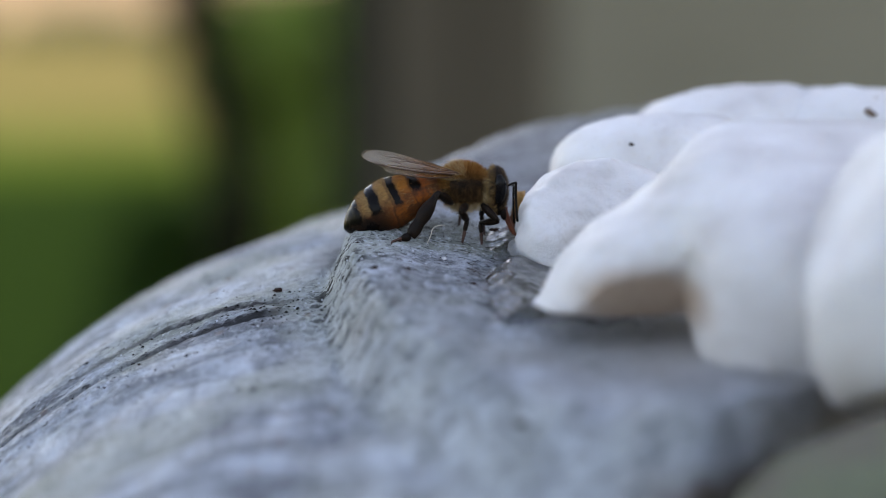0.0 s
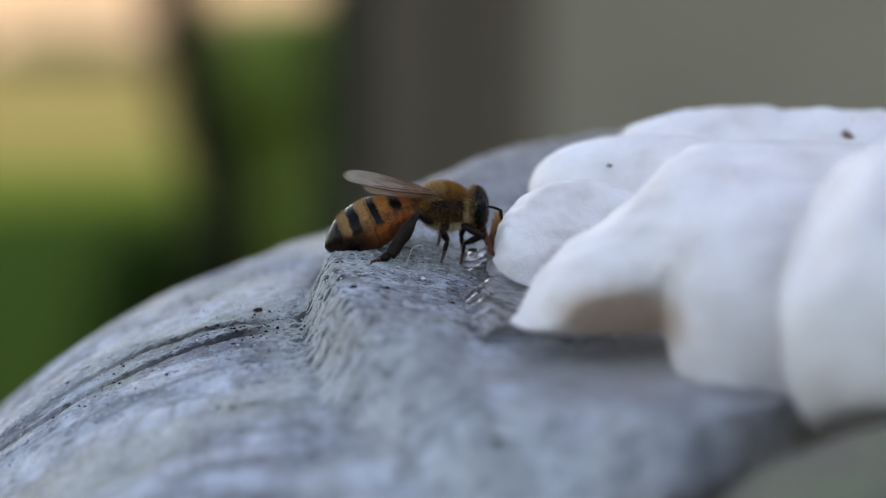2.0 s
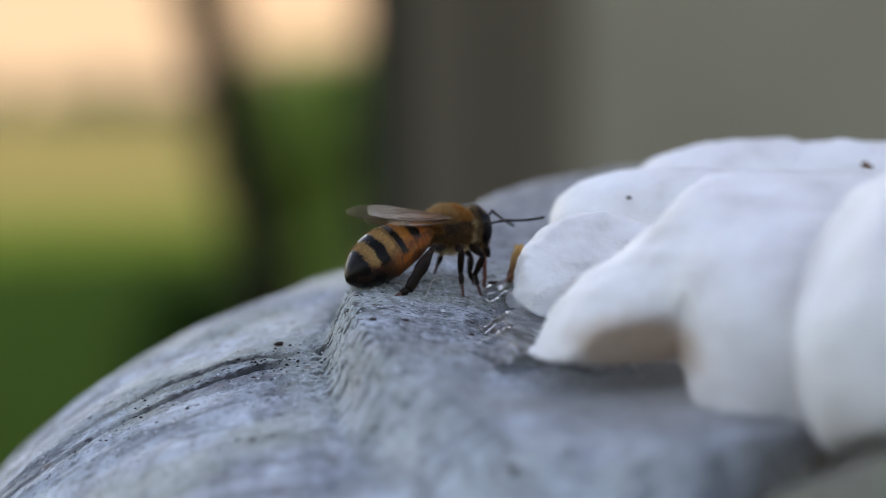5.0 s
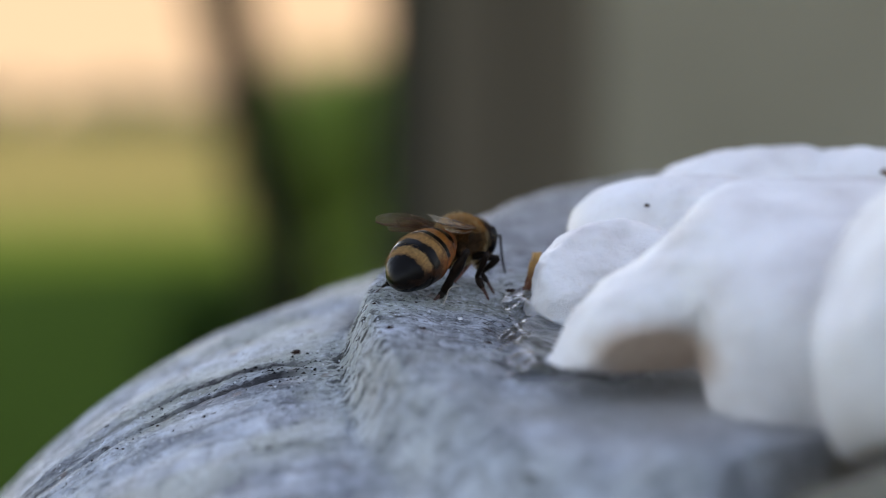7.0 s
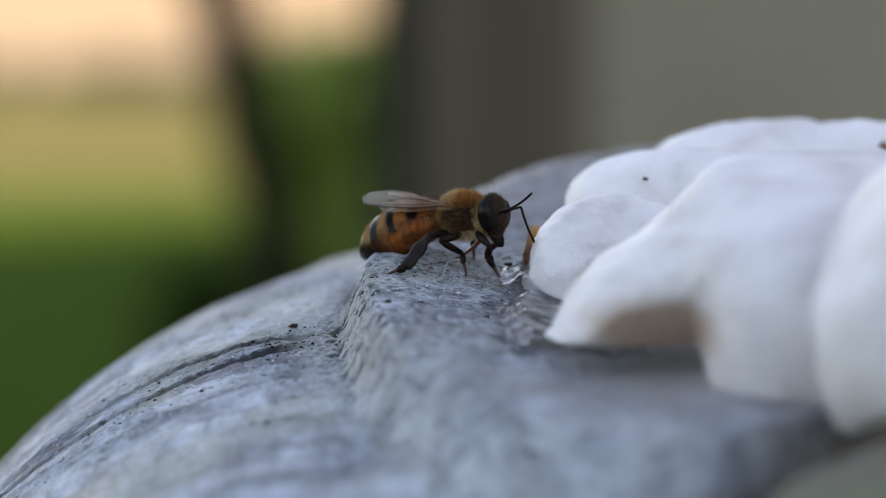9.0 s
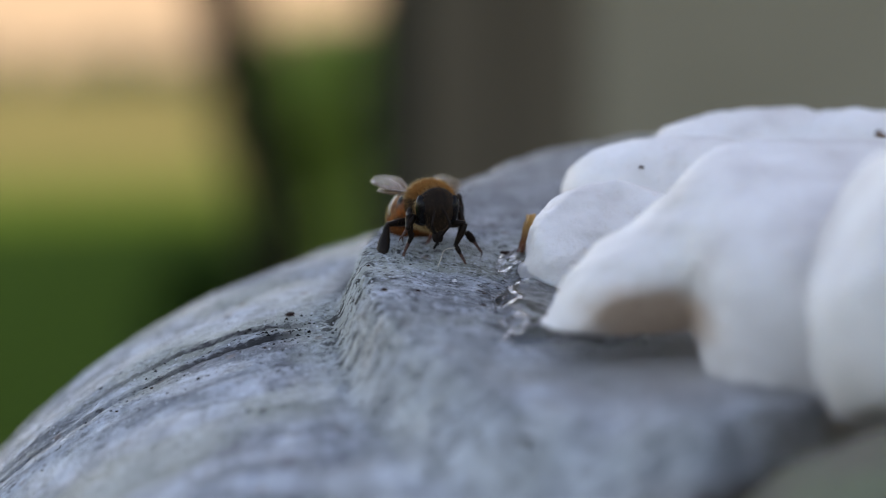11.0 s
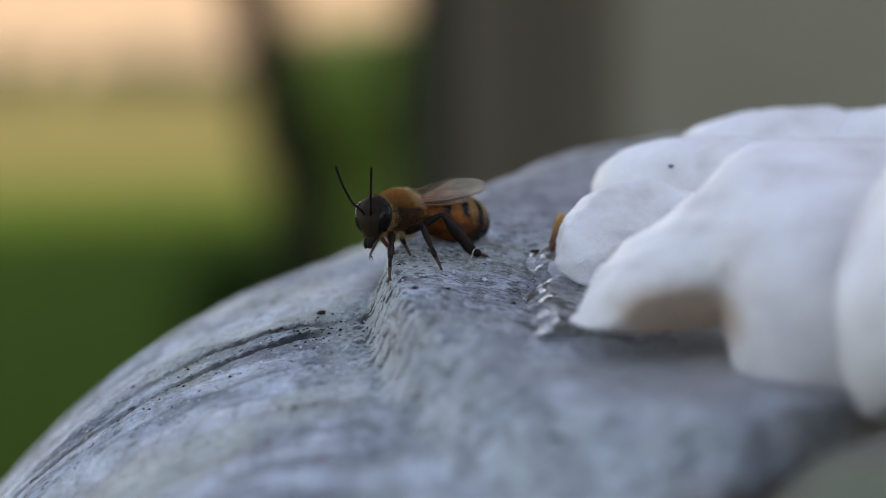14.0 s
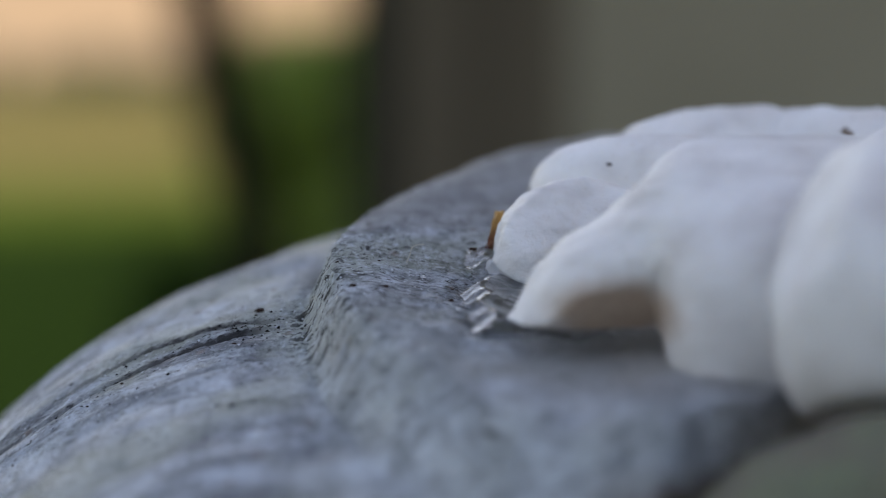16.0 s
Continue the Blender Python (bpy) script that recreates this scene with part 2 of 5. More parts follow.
def plain_noise_material(name, lo, hi, scale, rough=0.6, bump=0.3, depth=0.0001, detail=5, stretch=(1, 1, 1), spec=0.5):
    n = Nodes(name)
    c = n.coords(tuple(s * scale for s in stretch))
    f = n.noise(c, 1.0, detail, 0.6)
    g = n.noise(c, 7.0, 3, 0.6)
    col = n.mix(n.ramp(f, [(0.3, 0.0), (0.7, 1.0)]), lo, hi)
    col = n.mix(n.math('MULTIPLY', g, 0.35), col, lo)
    n.set(Base_Color=col, Roughness=rough, Specular_IOR_Level=spec)
    return n.bump(f, bump, depth).mat


def abdomen_material():
    """Overlapping plates: tan felt at the root of each, a glossy black band behind it, amber flanks that darken to the tail."""
    n = Nodes("banded_abdomen")
    c = n.coords((1000, 1000, 1000))
    x, y, z = n.xyz(c)
    wob = n.math('MULTIPLY', n.math('SUBTRACT', n.noise(c, 1.1, 4, 0.6), 0.5), 0.75)
    fine = n.noise(n.coords((2200, 6500, 6500)), 1.0, 5, 0.75)
    mottle = n.noise(n.coords((700, 900, 900)), 1.0, 4, 0.6)
    along = n.math('ADD', n.math('MULTIPLY', x, -1 / 7.6), n.math('MULTIPLY', wob, 1 / 7.6))
    # the bands lean forward as they run down the flank
    along = n.math('SUBTRACT', along, n.math('MULTIPLY', z, 0.012))
    back = n.math('ADD', along, n.math('MULTIPLY', n.math('SUBTRACT', fine, 0.5), 0.075))
    amber, honey, tan, dark = (0.30, 0.068, 0.008), (0.36, 0.125, 0.022), (0.30, 0.150, 0.050), (0.005, 0.004, 0.0035)
    bands = [(0.165, 0.20, 0.260), (0.385, 0.412, 0.478), (0.590, 0.617, 0.705), (0.79, 0.825, 1.0)]
    black = None
    for start, full, end in bands:
        rise = n.ramp(back, [(start, 0.0), (full, 1.0), (end, 1.0), (min(end + 0.02, 1.0), 0.0 if end < 1 else 1.0)])
        black = rise if black is None else n.math('MAXIMUM', black, rise)
    ground = n.ramp(back, [(0.0, (0.22, 0.07, 0.02)), (0.06, amber), (0.22, amber), (0.27, honey), (0.36, (0.33, 0.110, 0.018)), (0.47, (0.34, 0.185, 0.065)), (0.58, tan), (0.70, (0.35, 0.21, 0.085)), (0.80, tan)])
    # how far round to the flank: the black bands thin out there
    flank = n.math('ADD', n.math('MULTIPLY', z, 0.30), n.math('ADD', n.math('MULTIPLY', wob, 0.5), n.math('ADD', n.math('MULTIPLY', along, 0.55), 0.22)))
    on_back = n.ramp(flank, [(0.29, 0.0), (0.50, 1.0)])
    tail = n.ramp(back, [(0.52, 0.0), (0.74, 1.0)])
    side = n.ramp(back, [(0.0, (0.22, 0.07, 0.02)), (0.2, amber), (0.38, (0.32, 0.085, 0.013)), (0.52, (0.20, 0.055, 0.012)), (0.64, (0.075, 0.026, 0.009)), (0.76, dark)])
    side = n.mix(n.ramp(mottle, [(0.42, 0.85), (0.55, 0.0)]), side, (0.075, 0.022, 0.007))
    base = n.mix(n.ramp(flank, [(0.45, 0.0), (0.68, 1.0)]), side, ground)
    # thin dark rims of the plates run on down the flank
    rim = None
    for e in (0.28, 0.51, 0.71, 0.87):
        edge = n.ramp(along, [(e - 0.03, 0.0), (e - 0.006, 0.7), (e, 0.7), (min(e + 0.012, 0.99), 0.0)])
        rim = edge if rim is None else n.math('MAXIMUM', rim, edge)
    base = n.mix(rim, base, (0.07, 0.024, 0.009))
    cover = n.math('MAXIMUM', n.math('MULTIPLY', black, n.math('MAXIMUM', on_back, n.math('MULTIPLY', tail, 0.8))), n.math('MULTIPLY', tail, n.math('SUBTRACT', 1.0, on_back)))
    base = n.mix(n.math('MULTIPLY', n.ramp(fine, [(0.38, 0.8), (0.60, 0.0)]), 0.75), base, (0.045, 0.022, 0.011))
    base = n.mix(cover, base, dark)
    n.set(Base_Color=base, Roughness=n.ramp(cover, [(0.0, 0.60), (1.0, 0.20)]), Specular_IOR_Level=n.ramp(cover, [(0.0, 0.10), (1.0, 0.08)]))
    return n.bump(fine, 0.3, 0.00006).mat


def fur_material(name, cols, rough=0.6):
    n = Nodes(name)
    r = n.island()
    n.set(Base_Color=n.ramp(r, cols), Roughness=rough, Specular_IOR_Level=0.05)
    return n.mat


def bark_material():
    """Orange bark, red and damp at its lower end."""
    n = Nodes("orange_bark")
    f = n.noise(n.coords((2600, 2600, 420)), 1.0, 5, 0.65)
    z = n.xyz(n.coords((1000, 1000, 1000)))[2]
    up = n.ramp(n.math('ADD', n.math('MULTIPLY', z, 0.25), n.math('MULTIPLY', f, 0.8)), [(0.15, 0.0), (0.75, 1.0)])
    col = n.mix(up, (0.15, 0.036, 0.012), (0.66, 0.37, 0.13))
    col = n.mix(n.ramp(f, [(0.35, 0.8), (0.5, 0.0)]), col, (0.09, 0.030, 0.012))
    n.set(Base_Color=col, Roughness=0.4)
    return n.bump(f, 0.8, 0.0002).mat


def wing_material():
    n = Nodes("wing_membrane")
    t = n.tree
    c = n.coords((1000, 1000, 1000))
    f = n.noise(c, 0.6, 3, 0.5)
    clear = t.nodes.new("ShaderNodeBsdfTransparent")
    clear.inputs[0].default_value = (0.95, 0.90, 0.82, 1)
    outer = n.ramp(n.math('MULTIPLY', n.xyz(c)[0], -0.125), [(0.42, 0.0), (0.78, 1.0)])
    base = n.mix(outer, (0.20, 0.075, 0.022), n.ramp(f, [(0.3, (0.34, 0.28, 0.22)), (0.7, (0.62, 0.56, 0.49))]))
    n.set(Base_Color=base, Roughness=0.25, Specular_IOR_Level=0.8)
    n.bump(n.noise(c, 3.0, 4, 0.6), 0.3, 0.00006)
    m = t.nodes.new("ShaderNodeMixShader")
    t.links.new(n.ramp(outer, [(0.0, 0.36), (1.0, 0.20)]), m.inputs[0])
    t.links.new(clear.outputs[0], m.inputs[1])
    t.links.new(n.bsdf.outputs[0], m.inputs[2])
    t.links.new(m.outputs[0], n.out.inputs[0])
    return n.mat


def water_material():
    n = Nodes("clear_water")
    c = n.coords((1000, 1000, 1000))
    # IOR set above water's 1.33 to brighten the reflections
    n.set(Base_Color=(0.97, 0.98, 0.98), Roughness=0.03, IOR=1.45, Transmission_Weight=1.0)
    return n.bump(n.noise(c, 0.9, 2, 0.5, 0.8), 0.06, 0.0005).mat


def leaf_material(name, lo, hi):
    n = Nodes(name)
    n.set(Base_Color=n.mix(n.island(), lo, hi), Roughness=0.7, Specular_IOR_Level=0.12)
    return n.mat


def lawn_material():
    n = Nodes("lawn")
    c = n.coords((1, 1, 1))
    a = n.noise(c, 0.35, 4, 0.6)
    b = n.noise(c, 9.0, 5, 0.7)
    green = n.mix(n.ramp(b, [(0.35, 0.0), (0.65, 1.0)]), (0.040, 0.074, 0.012), (0.068, 0.116, 0.023))
    dry = n.mix(n.ramp(b, [(0.35, 0.0), (0.65, 1.0)]), (0.115, 0.107, 0.041), (0.165, 0.150, 0.061))
    # near garden lawn painted shade-green, the dry mown field beyond it sunlit yellow
    y = n.xyz(c)[1]
    far = n.ramp(n.math('ADD', n.math('MULTIPLY', y, 0.01), n.math('MULTIPLY', n.math('SUBTRACT', a, 0.5), 0.06)), [(0.235, 0.0), (0.32, 1.0)])
    n.set(Base_Color=n.mix(far, green, dry), Roughness=1.0, Specular_IOR_Level=0.0)
    return n.bump(b, 0.6, 0.03).mat


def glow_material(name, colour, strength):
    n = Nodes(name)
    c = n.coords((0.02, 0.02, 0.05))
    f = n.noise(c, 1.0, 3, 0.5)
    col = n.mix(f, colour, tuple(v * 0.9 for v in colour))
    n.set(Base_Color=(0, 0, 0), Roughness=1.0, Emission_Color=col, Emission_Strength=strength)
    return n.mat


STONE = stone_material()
QUARTZ = pebble_material()
STAINED = pebble_material("stained_quartz", ((10.3, -6.3, -23.6), 4.0))
MOSSY = mossy_material()
ABDOMEN = abdomen_material()
CUTICLE = plain_noise_material("dark_brown_cuticle", (0.004, 0.0025, 0.002), (0.016, 0.008, 0.005), 900, 0.5, 0.3, 0.00003, spec=0.1)
LEG_DARK = plain_noise_material("dark_leg", (0.004, 0.0028, 0.0022), (0.019, 0.0095, 0.005), 1500, 0.42, 0.4, 0.00003, spec=0.10)
LEG_RED = plain_noise_material("red_brown_foot", (0.030, 0.009, 0.005), (0.11, 0.034, 0.014), 2000, 0.40, 0.3, 0.00003)
EYE = plain_noise_material("compound_eye", (0.002, 0.002, 0.002), (0.007, 0.005, 0.005), 4000, 0.22, 0.5, 0.00002, spec=0.13)
TONGUE = plain_noise_material("red_brown_tongue", (0.09, 0.018, 0.008), (0.22, 0.06, 0.022), 2500, 0.30, 0.3, 0.00003)
VEIN = plain_noise_material("wing_vein", (0.03, 0.012, 0.006), (0.10, 0.04, 0.015), 1500, 0.4, 0.2, 0.00002)
FUR_GOLD = fur_material("golden_fur", [(0.0, (0.07, 0.025, 0.008)), (0.4, (0.27, 0.098, 0.023)), (0.75, (0.46, 0.192, 0.050)), (1.0, (0.64, 0.39, 0.16))])
FUR_PALE = fur_material("pale_fur", [(0.0, (0.26, 0.15, 0.06)), (0.5, (0.52, 0.35, 0.17)), (1.0, (0.70, 0.55, 0.34))])
FUR_BROWN = fur_material("brown_fur", [(0.0, (0.022, 0.009, 0.004)), (0.6, (0.105, 0.047, 0.016)), (1.0, (0.30, 0.175, 0.075))])
FUR_TAN = fur_material("tan_fuzz", [(0.0, (0.12, 0.050, 0.016)), (0.6, (0.28, 0.155, 0.058)), (1.0, (0.46, 0.32, 0.165))])
FUR_DARK = fur_material("dark_fur", [(0.0, (0.026, 0.014, 0.008)), (0.55, (0.070, 0.038, 0.020)), (1.0, (0.20, 0.13, 0.07))])
WING = wing_material()
WATER = water_material()
CHIP = bark_material()
CHIP_DARK = plain_noise_material("brown_bark", (0.05, 0.022, 0.010), (0.20, 0.10, 0.045), 900, 0.6, 0.6, 0.0002)
GRIT = fur_material("dark_grit", [(0.0, (0.008, 0.007, 0.007)), (0.85, (0.022, 0.019, 0.018)), (1.0, (0.05, 0.026, 0.020))], 0.8)
CRUMB = plain_noise_material("white_crumb", (0.62, 0.62, 0.62), (0.82, 0.82, 0.83), 2500, 0.6, 0.4, 0.00005)
FIBRE = plain_noise_material("pale_fibre", (0.52, 0.46, 0.36), (0.66, 0.60, 0.50), 2500, 0.5, 0.2, 0.00002)
LAWN = lawn_material()
BARK = plain_noise_material("dark_bark", (0.010, 0.008, 0.006), (0.028, 0.022, 0.016), 30, 1.0, 0.9, 0.01, stretch=(1, 1, 0.25), spec=0.05)
LEAF_DARK = leaf_material("dark_leaf", (0.014, 0.034, 0.006), (0.036, 0.075, 0.012))
LEAF_MID = leaf_material("mid_leaf", (0.15, 0.235, 0.042), (0.31, 0.42, 0.098))
# pale, greyed leaf colours hold the haze of distance
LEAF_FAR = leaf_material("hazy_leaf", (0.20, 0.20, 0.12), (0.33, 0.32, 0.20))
DARK_STRIP = plain_noise_material("dark_strip_tone", (0.016, 0.0155, 0.009), (0.026, 0.025, 0.016), 14, 0.8, 0.3, 0.001, stretch=(1, 1, 0.1), spec=0.15)
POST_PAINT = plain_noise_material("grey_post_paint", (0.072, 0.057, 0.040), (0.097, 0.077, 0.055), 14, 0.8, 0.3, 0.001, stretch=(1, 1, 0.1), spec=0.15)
WALL_PAINT = plain_noise_material("olive_grey_render", (0.188, 0.165, 0.122), (0.232, 0.206, 0.156), 6, 0.9, 0.4, 0.002, spec=0.2)
ROOF = plain_noise_material("roof_sheet", (0.10, 0.09, 0.085), (0.16, 0.15, 0.14), 4, 0.7, 0.3, 0.004)
HAZE = glow_material("glowing_haze", (1.0, 0.80, 0.58), 0.265)


# ---- mesh helpers ----
def finish(bm, smooth=True):
    for f in bm.faces:
        f.smooth = smooth
    return bm


def part(name, bm, material, parent=None, label=""):
    """Links a bmesh as one mesh object, under a thing or part where one is given."""
    me = bpy.data.meshes.new(name)
    bm.to_mesh(me)
    bm.free()
    me.materials.append(material)
    ob = new(name, me)
    ob.parent = parent
    return tagged(ob, label)


def from_arrays(name, verts, faces, material, parent=None, label="", smooth=True):
    me = bpy.data.meshes.new(name)
    me.from_pydata([tuple(v) for v in verts], [], [tuple(f) for f in faces])
    me.polygons.foreach_set("use_smooth", [smooth] * len(me.polygons))
    me.materials.append(material)
    me.update()
    ob = new(name, me)
    ob.parent = parent
    return tagged(ob, label)


def box(bm, lo, hi, bevel=0.0):
    m = Matrix.LocRotScale(((lo[0] + hi[0]) / 2, (lo[1] + hi[1]) / 2, (lo[2] + hi[2]) / 2), None,
                           (hi[0] - lo[0], hi[1] - lo[1], hi[2] - lo[2]))
    made = bmesh.ops.create_cube(bm, size=1.0, matrix=m)["verts"]
    if bevel:
        edges = list({e for v in made for e in v.link_edges})
        bmesh.ops.bevel(bm, geom=edges, offset=bevel, segments=2, affect='EDGES', profile=0.6)


def tube(points, radii, sides=10, squash=None, up=(0, 0, 1)):
    """A swept tube through points with a radius at each; squash flattens it across. Returns verts and faces."""
    pts = [Vector(p) for p in points]
    verts, faces = [], []
    n = len(pts)
    for i, p in enumerate(pts):
        d = (pts[min(i + 1, n - 1)] - pts[max(i - 1, 0)]).normalized()
        u = Vector(up)
        if abs(d.dot(u)) > 0.97:
            u = Vector((0, 1, 0))
        s = d.cross(u).normalized()
        w = s.cross(d).normalized()
        q = squash[i] if squash else 1.0
        for k in range(sides):
            a = 2 * math.pi * k / sides
            verts.append(p + s * (math.cos(a) * radii[i] * q) + w * (math.sin(a) * radii[i]))
    for i in range(n - 1):
        for k in range(sides):
            a, b = i * sides + k, i * sides + (k + 1) % sides
            faces.append((a, b, b + sides, a + sides))
    faces.append(tuple(range(sides - 1, -1, -1)))
    faces.append(tuple((n - 1) * sides + k for k in range(sides)))
    return verts, faces


def merge(*pieces):
    verts, faces = [], []
    for v, f in pieces:
        base = len(verts)
        verts.extend(v)
        faces.extend(tuple(i + base for i in q) for q in f)
    return verts, faces


def smoothstep(a, b, x):
    t = np.clip((x - a) / (b - a), 0, 1)
    return t * t * (3 - 2 * t)


# ---- the boulder: a weathered dome with a raised ring round a heap of pebbles ----
def wave(x, y, seed):
    """Smooth unevenness from a few crossed sines, -1 to 1."""
    r = random.Random(seed)
    total = 0 * x
    for _ in range(5):
        a, k, ph = r.uniform(0, math.pi), r.uniform(0.6, 1.6), r.uniform(0, 6.28)
        total = total + np.sin((x * math.cos(a) + y * math.sin(a)) * k + ph)
    return total / 5


TABLE = np.random.RandomState(12).rand(256, 256)


def grain(x, y, shift=0):
    """Smooth lattice noise, -1 to 1, one cell to a unit."""
    xi, yi = np.floor(x).astype(int), np.floor(y).astype(int)
    fx, fy = x - xi, y - yi
    fx, fy = fx * fx * (3 - 2 * fx), fy * fy * (3 - 2 * fy)
    a, b = (xi + shift) % 256, (yi + 7 * shift) % 256
    a1, b1 = (a + 1) % 256, (b + 1) % 256
    low = TABLE[a, b] * (1 - fx) + TABLE[a1, b] * fx
    high = TABLE[a, b1] * (1 - fx) + TABLE[a1, b1] * fx
    return 2 * (low * (1 - fy) + high * fy) - 1


def ring_radius(x, y):
    by = np.where(y < 3, 50.0, 55.0)
    return np.sqrt(((x - 25) / 30.2) ** 2 + ((y - 3) / by) ** 2)


def stone_mm(x, y):
    """Height of the boulder's top, all in millimetres."""
    x, y = np.asarray(x, float), np.asarray(y, float)
    left = np.minimum(x + 8, 0)
    p = -18.7 + 0.04 * np.clip(x + 8, 0, 60) - 0.0434 * np.abs(left) ** 1.735
    p = p - 0.9 * (np.minimum(x + 22, 0) / 13) ** 2
    s_back = 0.167 + 0.060 * smoothstep(-13.0, -1.0, x) + 0.012 * np.exp(-((x + 10.5) / 4.0) ** 2)
    yb, yf = np.maximum(y, 0), np.minimum(y, 0)
    dome = p + s_back * yb - yb ** 2 / 418 + 0.17 * yf - yf ** 2 / 1200
    r_top = 82 + 16 * np.clip(x + 4, 0, 30)
    top = -15.0 - 0.095 * np.clip(x, -10, 25) + 0.265 * yb - yb ** 2 / (2 * r_top) + (0.14 - 0.055 * smoothstep(9.0, 18.0, x)) * yf
    rho = ring_radius(x, y) + 0.012 * wave(x / 2.2, y / 3.0, 5)
    edge = 1.085 + 0.06 * smoothstep(-4, -40, y)
    w = smoothstep(edge, 0.995, rho)
    # the ring breaks off along a slanting front edge
    off = ((x - 25.6) * 15 - (y + 31) * 9.2) / 17.6 + 0.8 * wave(x / 3, y / 3, 9)
    broken = smoothstep(-0.5, 1.3, off) * smoothstep(-20, -30, y)
    crest = np.exp(-((rho - 0.93) / 0.07) ** 2) * 0.35
    z = dome + w * (top - dome) + crest
    z = z - 20.0 * broken
    # a hollow for the water by the pebbles
    z = z - 0.55 * np.exp(-((x - 5.2) / 1.9) ** 2) * smoothstep(-22, -12, y) * smoothstep(16, 6, y)
    # grooves scored along the dome
    fade = smoothstep(-8.0, -11.5, x)
    lower = 0.6 + 0.35 * np.sin(x * 0.35) + 0.05 * np.sin(x * 2.1)
    z = z - 1.25 * fade * np.exp(-((y - lower) / 0.42) ** 2) * (0.8 + 0.35 * grain(x * 0.9, y * 0, 3))
    upper = 5.6 + 0.25 * np.sin(x * 0.5) - 3.2 * smoothstep(-15, -9, x)
    z = z - 0.8 * fade * smoothstep(-27, -21, x) * np.exp(-((y - upper) / 0.45) ** 2) * (0.75 + 0.4 * grain(x * 0.8, y * 0, 5))
    # unevenness
    z = z + 0.16 * wave(x / 3.1, y / 5.0, 1) + 0.07 * wave(x * 0.9, y * 0.5, 2) + 0.03 * wave(x * 3.1, y * 1.6, 3)
    # fibrous grain: ridges that run across the dome and down the ring's face
    face = np.exp(-((rho - 1.05) / 0.055) ** 2)
    bend = y + 0.5 * grain(x * 0.35, y * 0.3, 11)
    z = z + (0.03 + 0.05 * face) * grain(x * 0.5, bend * 0.9, 1) + (0.05 + 0.13 * face) * grain(x * 1.0, bend * 1.15, 2) + (0.025 + 0.05 * face) * grain(x * 2.1, bend * 2.0, 6)
    z = z - 0.14 * np.maximum(grain(x * 0.7, bend * 0.8, 21) - 0.35, 0) - 0.25 * np.maximum(grain(x * 1.4, y * 0.9, 31) - 0.5, 0) + 0.20 * grain(x * 0.28, y * 0.2, 51) * smoothstep(-4, -14, y)
    # thin raised strands of weathered fibre, lying across the ring and down its face
    bundle = smoothstep(-0.1, 0.5, grain(x * 0.18, y * 0.22, 71)) * smoothstep(0.7, 0.85, rho)
    strand = 1 - np.abs(grain(x * 0.22 + 0.3 * y, bend * 1.7 + 0.25 * x, 81))
    strand2 = 1 - np.abs(grain(x * 0.30 - 0.2 * y, bend * 2.3 - 0.3 * x, 83))
    z = z + (0.35 + 0.65 * bundle + 0.8 * face) * (0.16 * strand ** 7 + 0.11 * strand2 ** 7)
    # splits between the strands: short and dark on the ring's crown, close and deep down its face
    crown = np.exp(-((rho - 0.90) / 0.10) ** 2) * smoothstep(0.0, 2.0, y) * smoothstep(9.0, 5.0, y)
    split = np.abs(grain(x * 0.45 - 0.15 * y, bend * 1.35 + 0.12 * x, 91))
    split2 = np.abs(grain(x * 0.8 + 0.2 * y, bend * 2.6 - 0.2 * x, 93))
    z = z - (0.30 * face + 0.22 * crown) * np.maximum(1 - split / 0.22, 0) - (0.16 * face + 0.10 * crown) * np.maximum(1 - split2 / 0.25, 0)
    # sides fall away to the ground
    r = np.sqrt(((x - 15) / 1.0) ** 2 + ((y - 10) / 1.15) ** 2)
    z = z - 0.012 * np.maximum(r - 75, 0) ** 2 - 0.00009 * np.maximum(r - 110, 0) ** 4
    return np.maximum(z, GROUND_Z * 1000 - 10)


def stone_z(x, y):
    return float(stone_mm(x * 1000, y * 1000)) * MM


def build_boulder():
    def axis(lo, hi, step, end_lo, end_hi):
        mid = np.arange(lo, hi, step)
        out_hi, out_lo, v, s = [], [], hi, step
        while v < end_hi:
            out_hi.append(v)
            s *= 1.12
            v += s
        v, s = lo, step
        while v > end_lo:
            s *= 1.12
            v -= s
            out_lo.append(v)
        return np.concatenate([np.array(out_lo[::-1]), mid, np.array(out_hi)])
    def finer(values, lo, hi, step):
        return np.concatenate([values[values < lo], np.arange(lo, hi, step), values[values >= hi]])
    xs = finer(axis(-36, 20, 0.14, -150, 190), -16, 7, 0.075)
    ys = finer(axis(-40, 34, 0.20, -170, 190), -13, 13, 0.095)
    X, Y = np.meshgrid(xs, ys)
    Z = stone_mm(X, Y)
    verts = np.stack([X, Y, Z], -1).reshape(-1, 3) * MM
    nx, ny = len(xs), len(ys)
    i = (np.arange(ny - 1)[:, None] * nx + np.arange(nx - 1)[None]).reshape(-1)
    faces = np.stack([i, i + 1, i + nx + 1, i + nx], -1)
    me = bpy.data.meshes.new("boulder")
    me.vertices.add(len(verts))
    me.vertices.foreach_set("co", verts.reshape(-1))
    me.loops.add(faces.size)
    me.loops.foreach_set("vertex_index", faces.reshape(-1))
    me.polygons.add(len(faces))
    me.polygons.foreach_set("loop_start", np.arange(len(faces)) * 4)
    me.polygons.foreach_set("use_smooth", np.ones(len(faces), bool))
    me.update(calc_edges=True)
    me.materials.append(STONE)
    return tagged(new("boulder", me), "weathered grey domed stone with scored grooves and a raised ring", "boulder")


boulder = build_boulder()


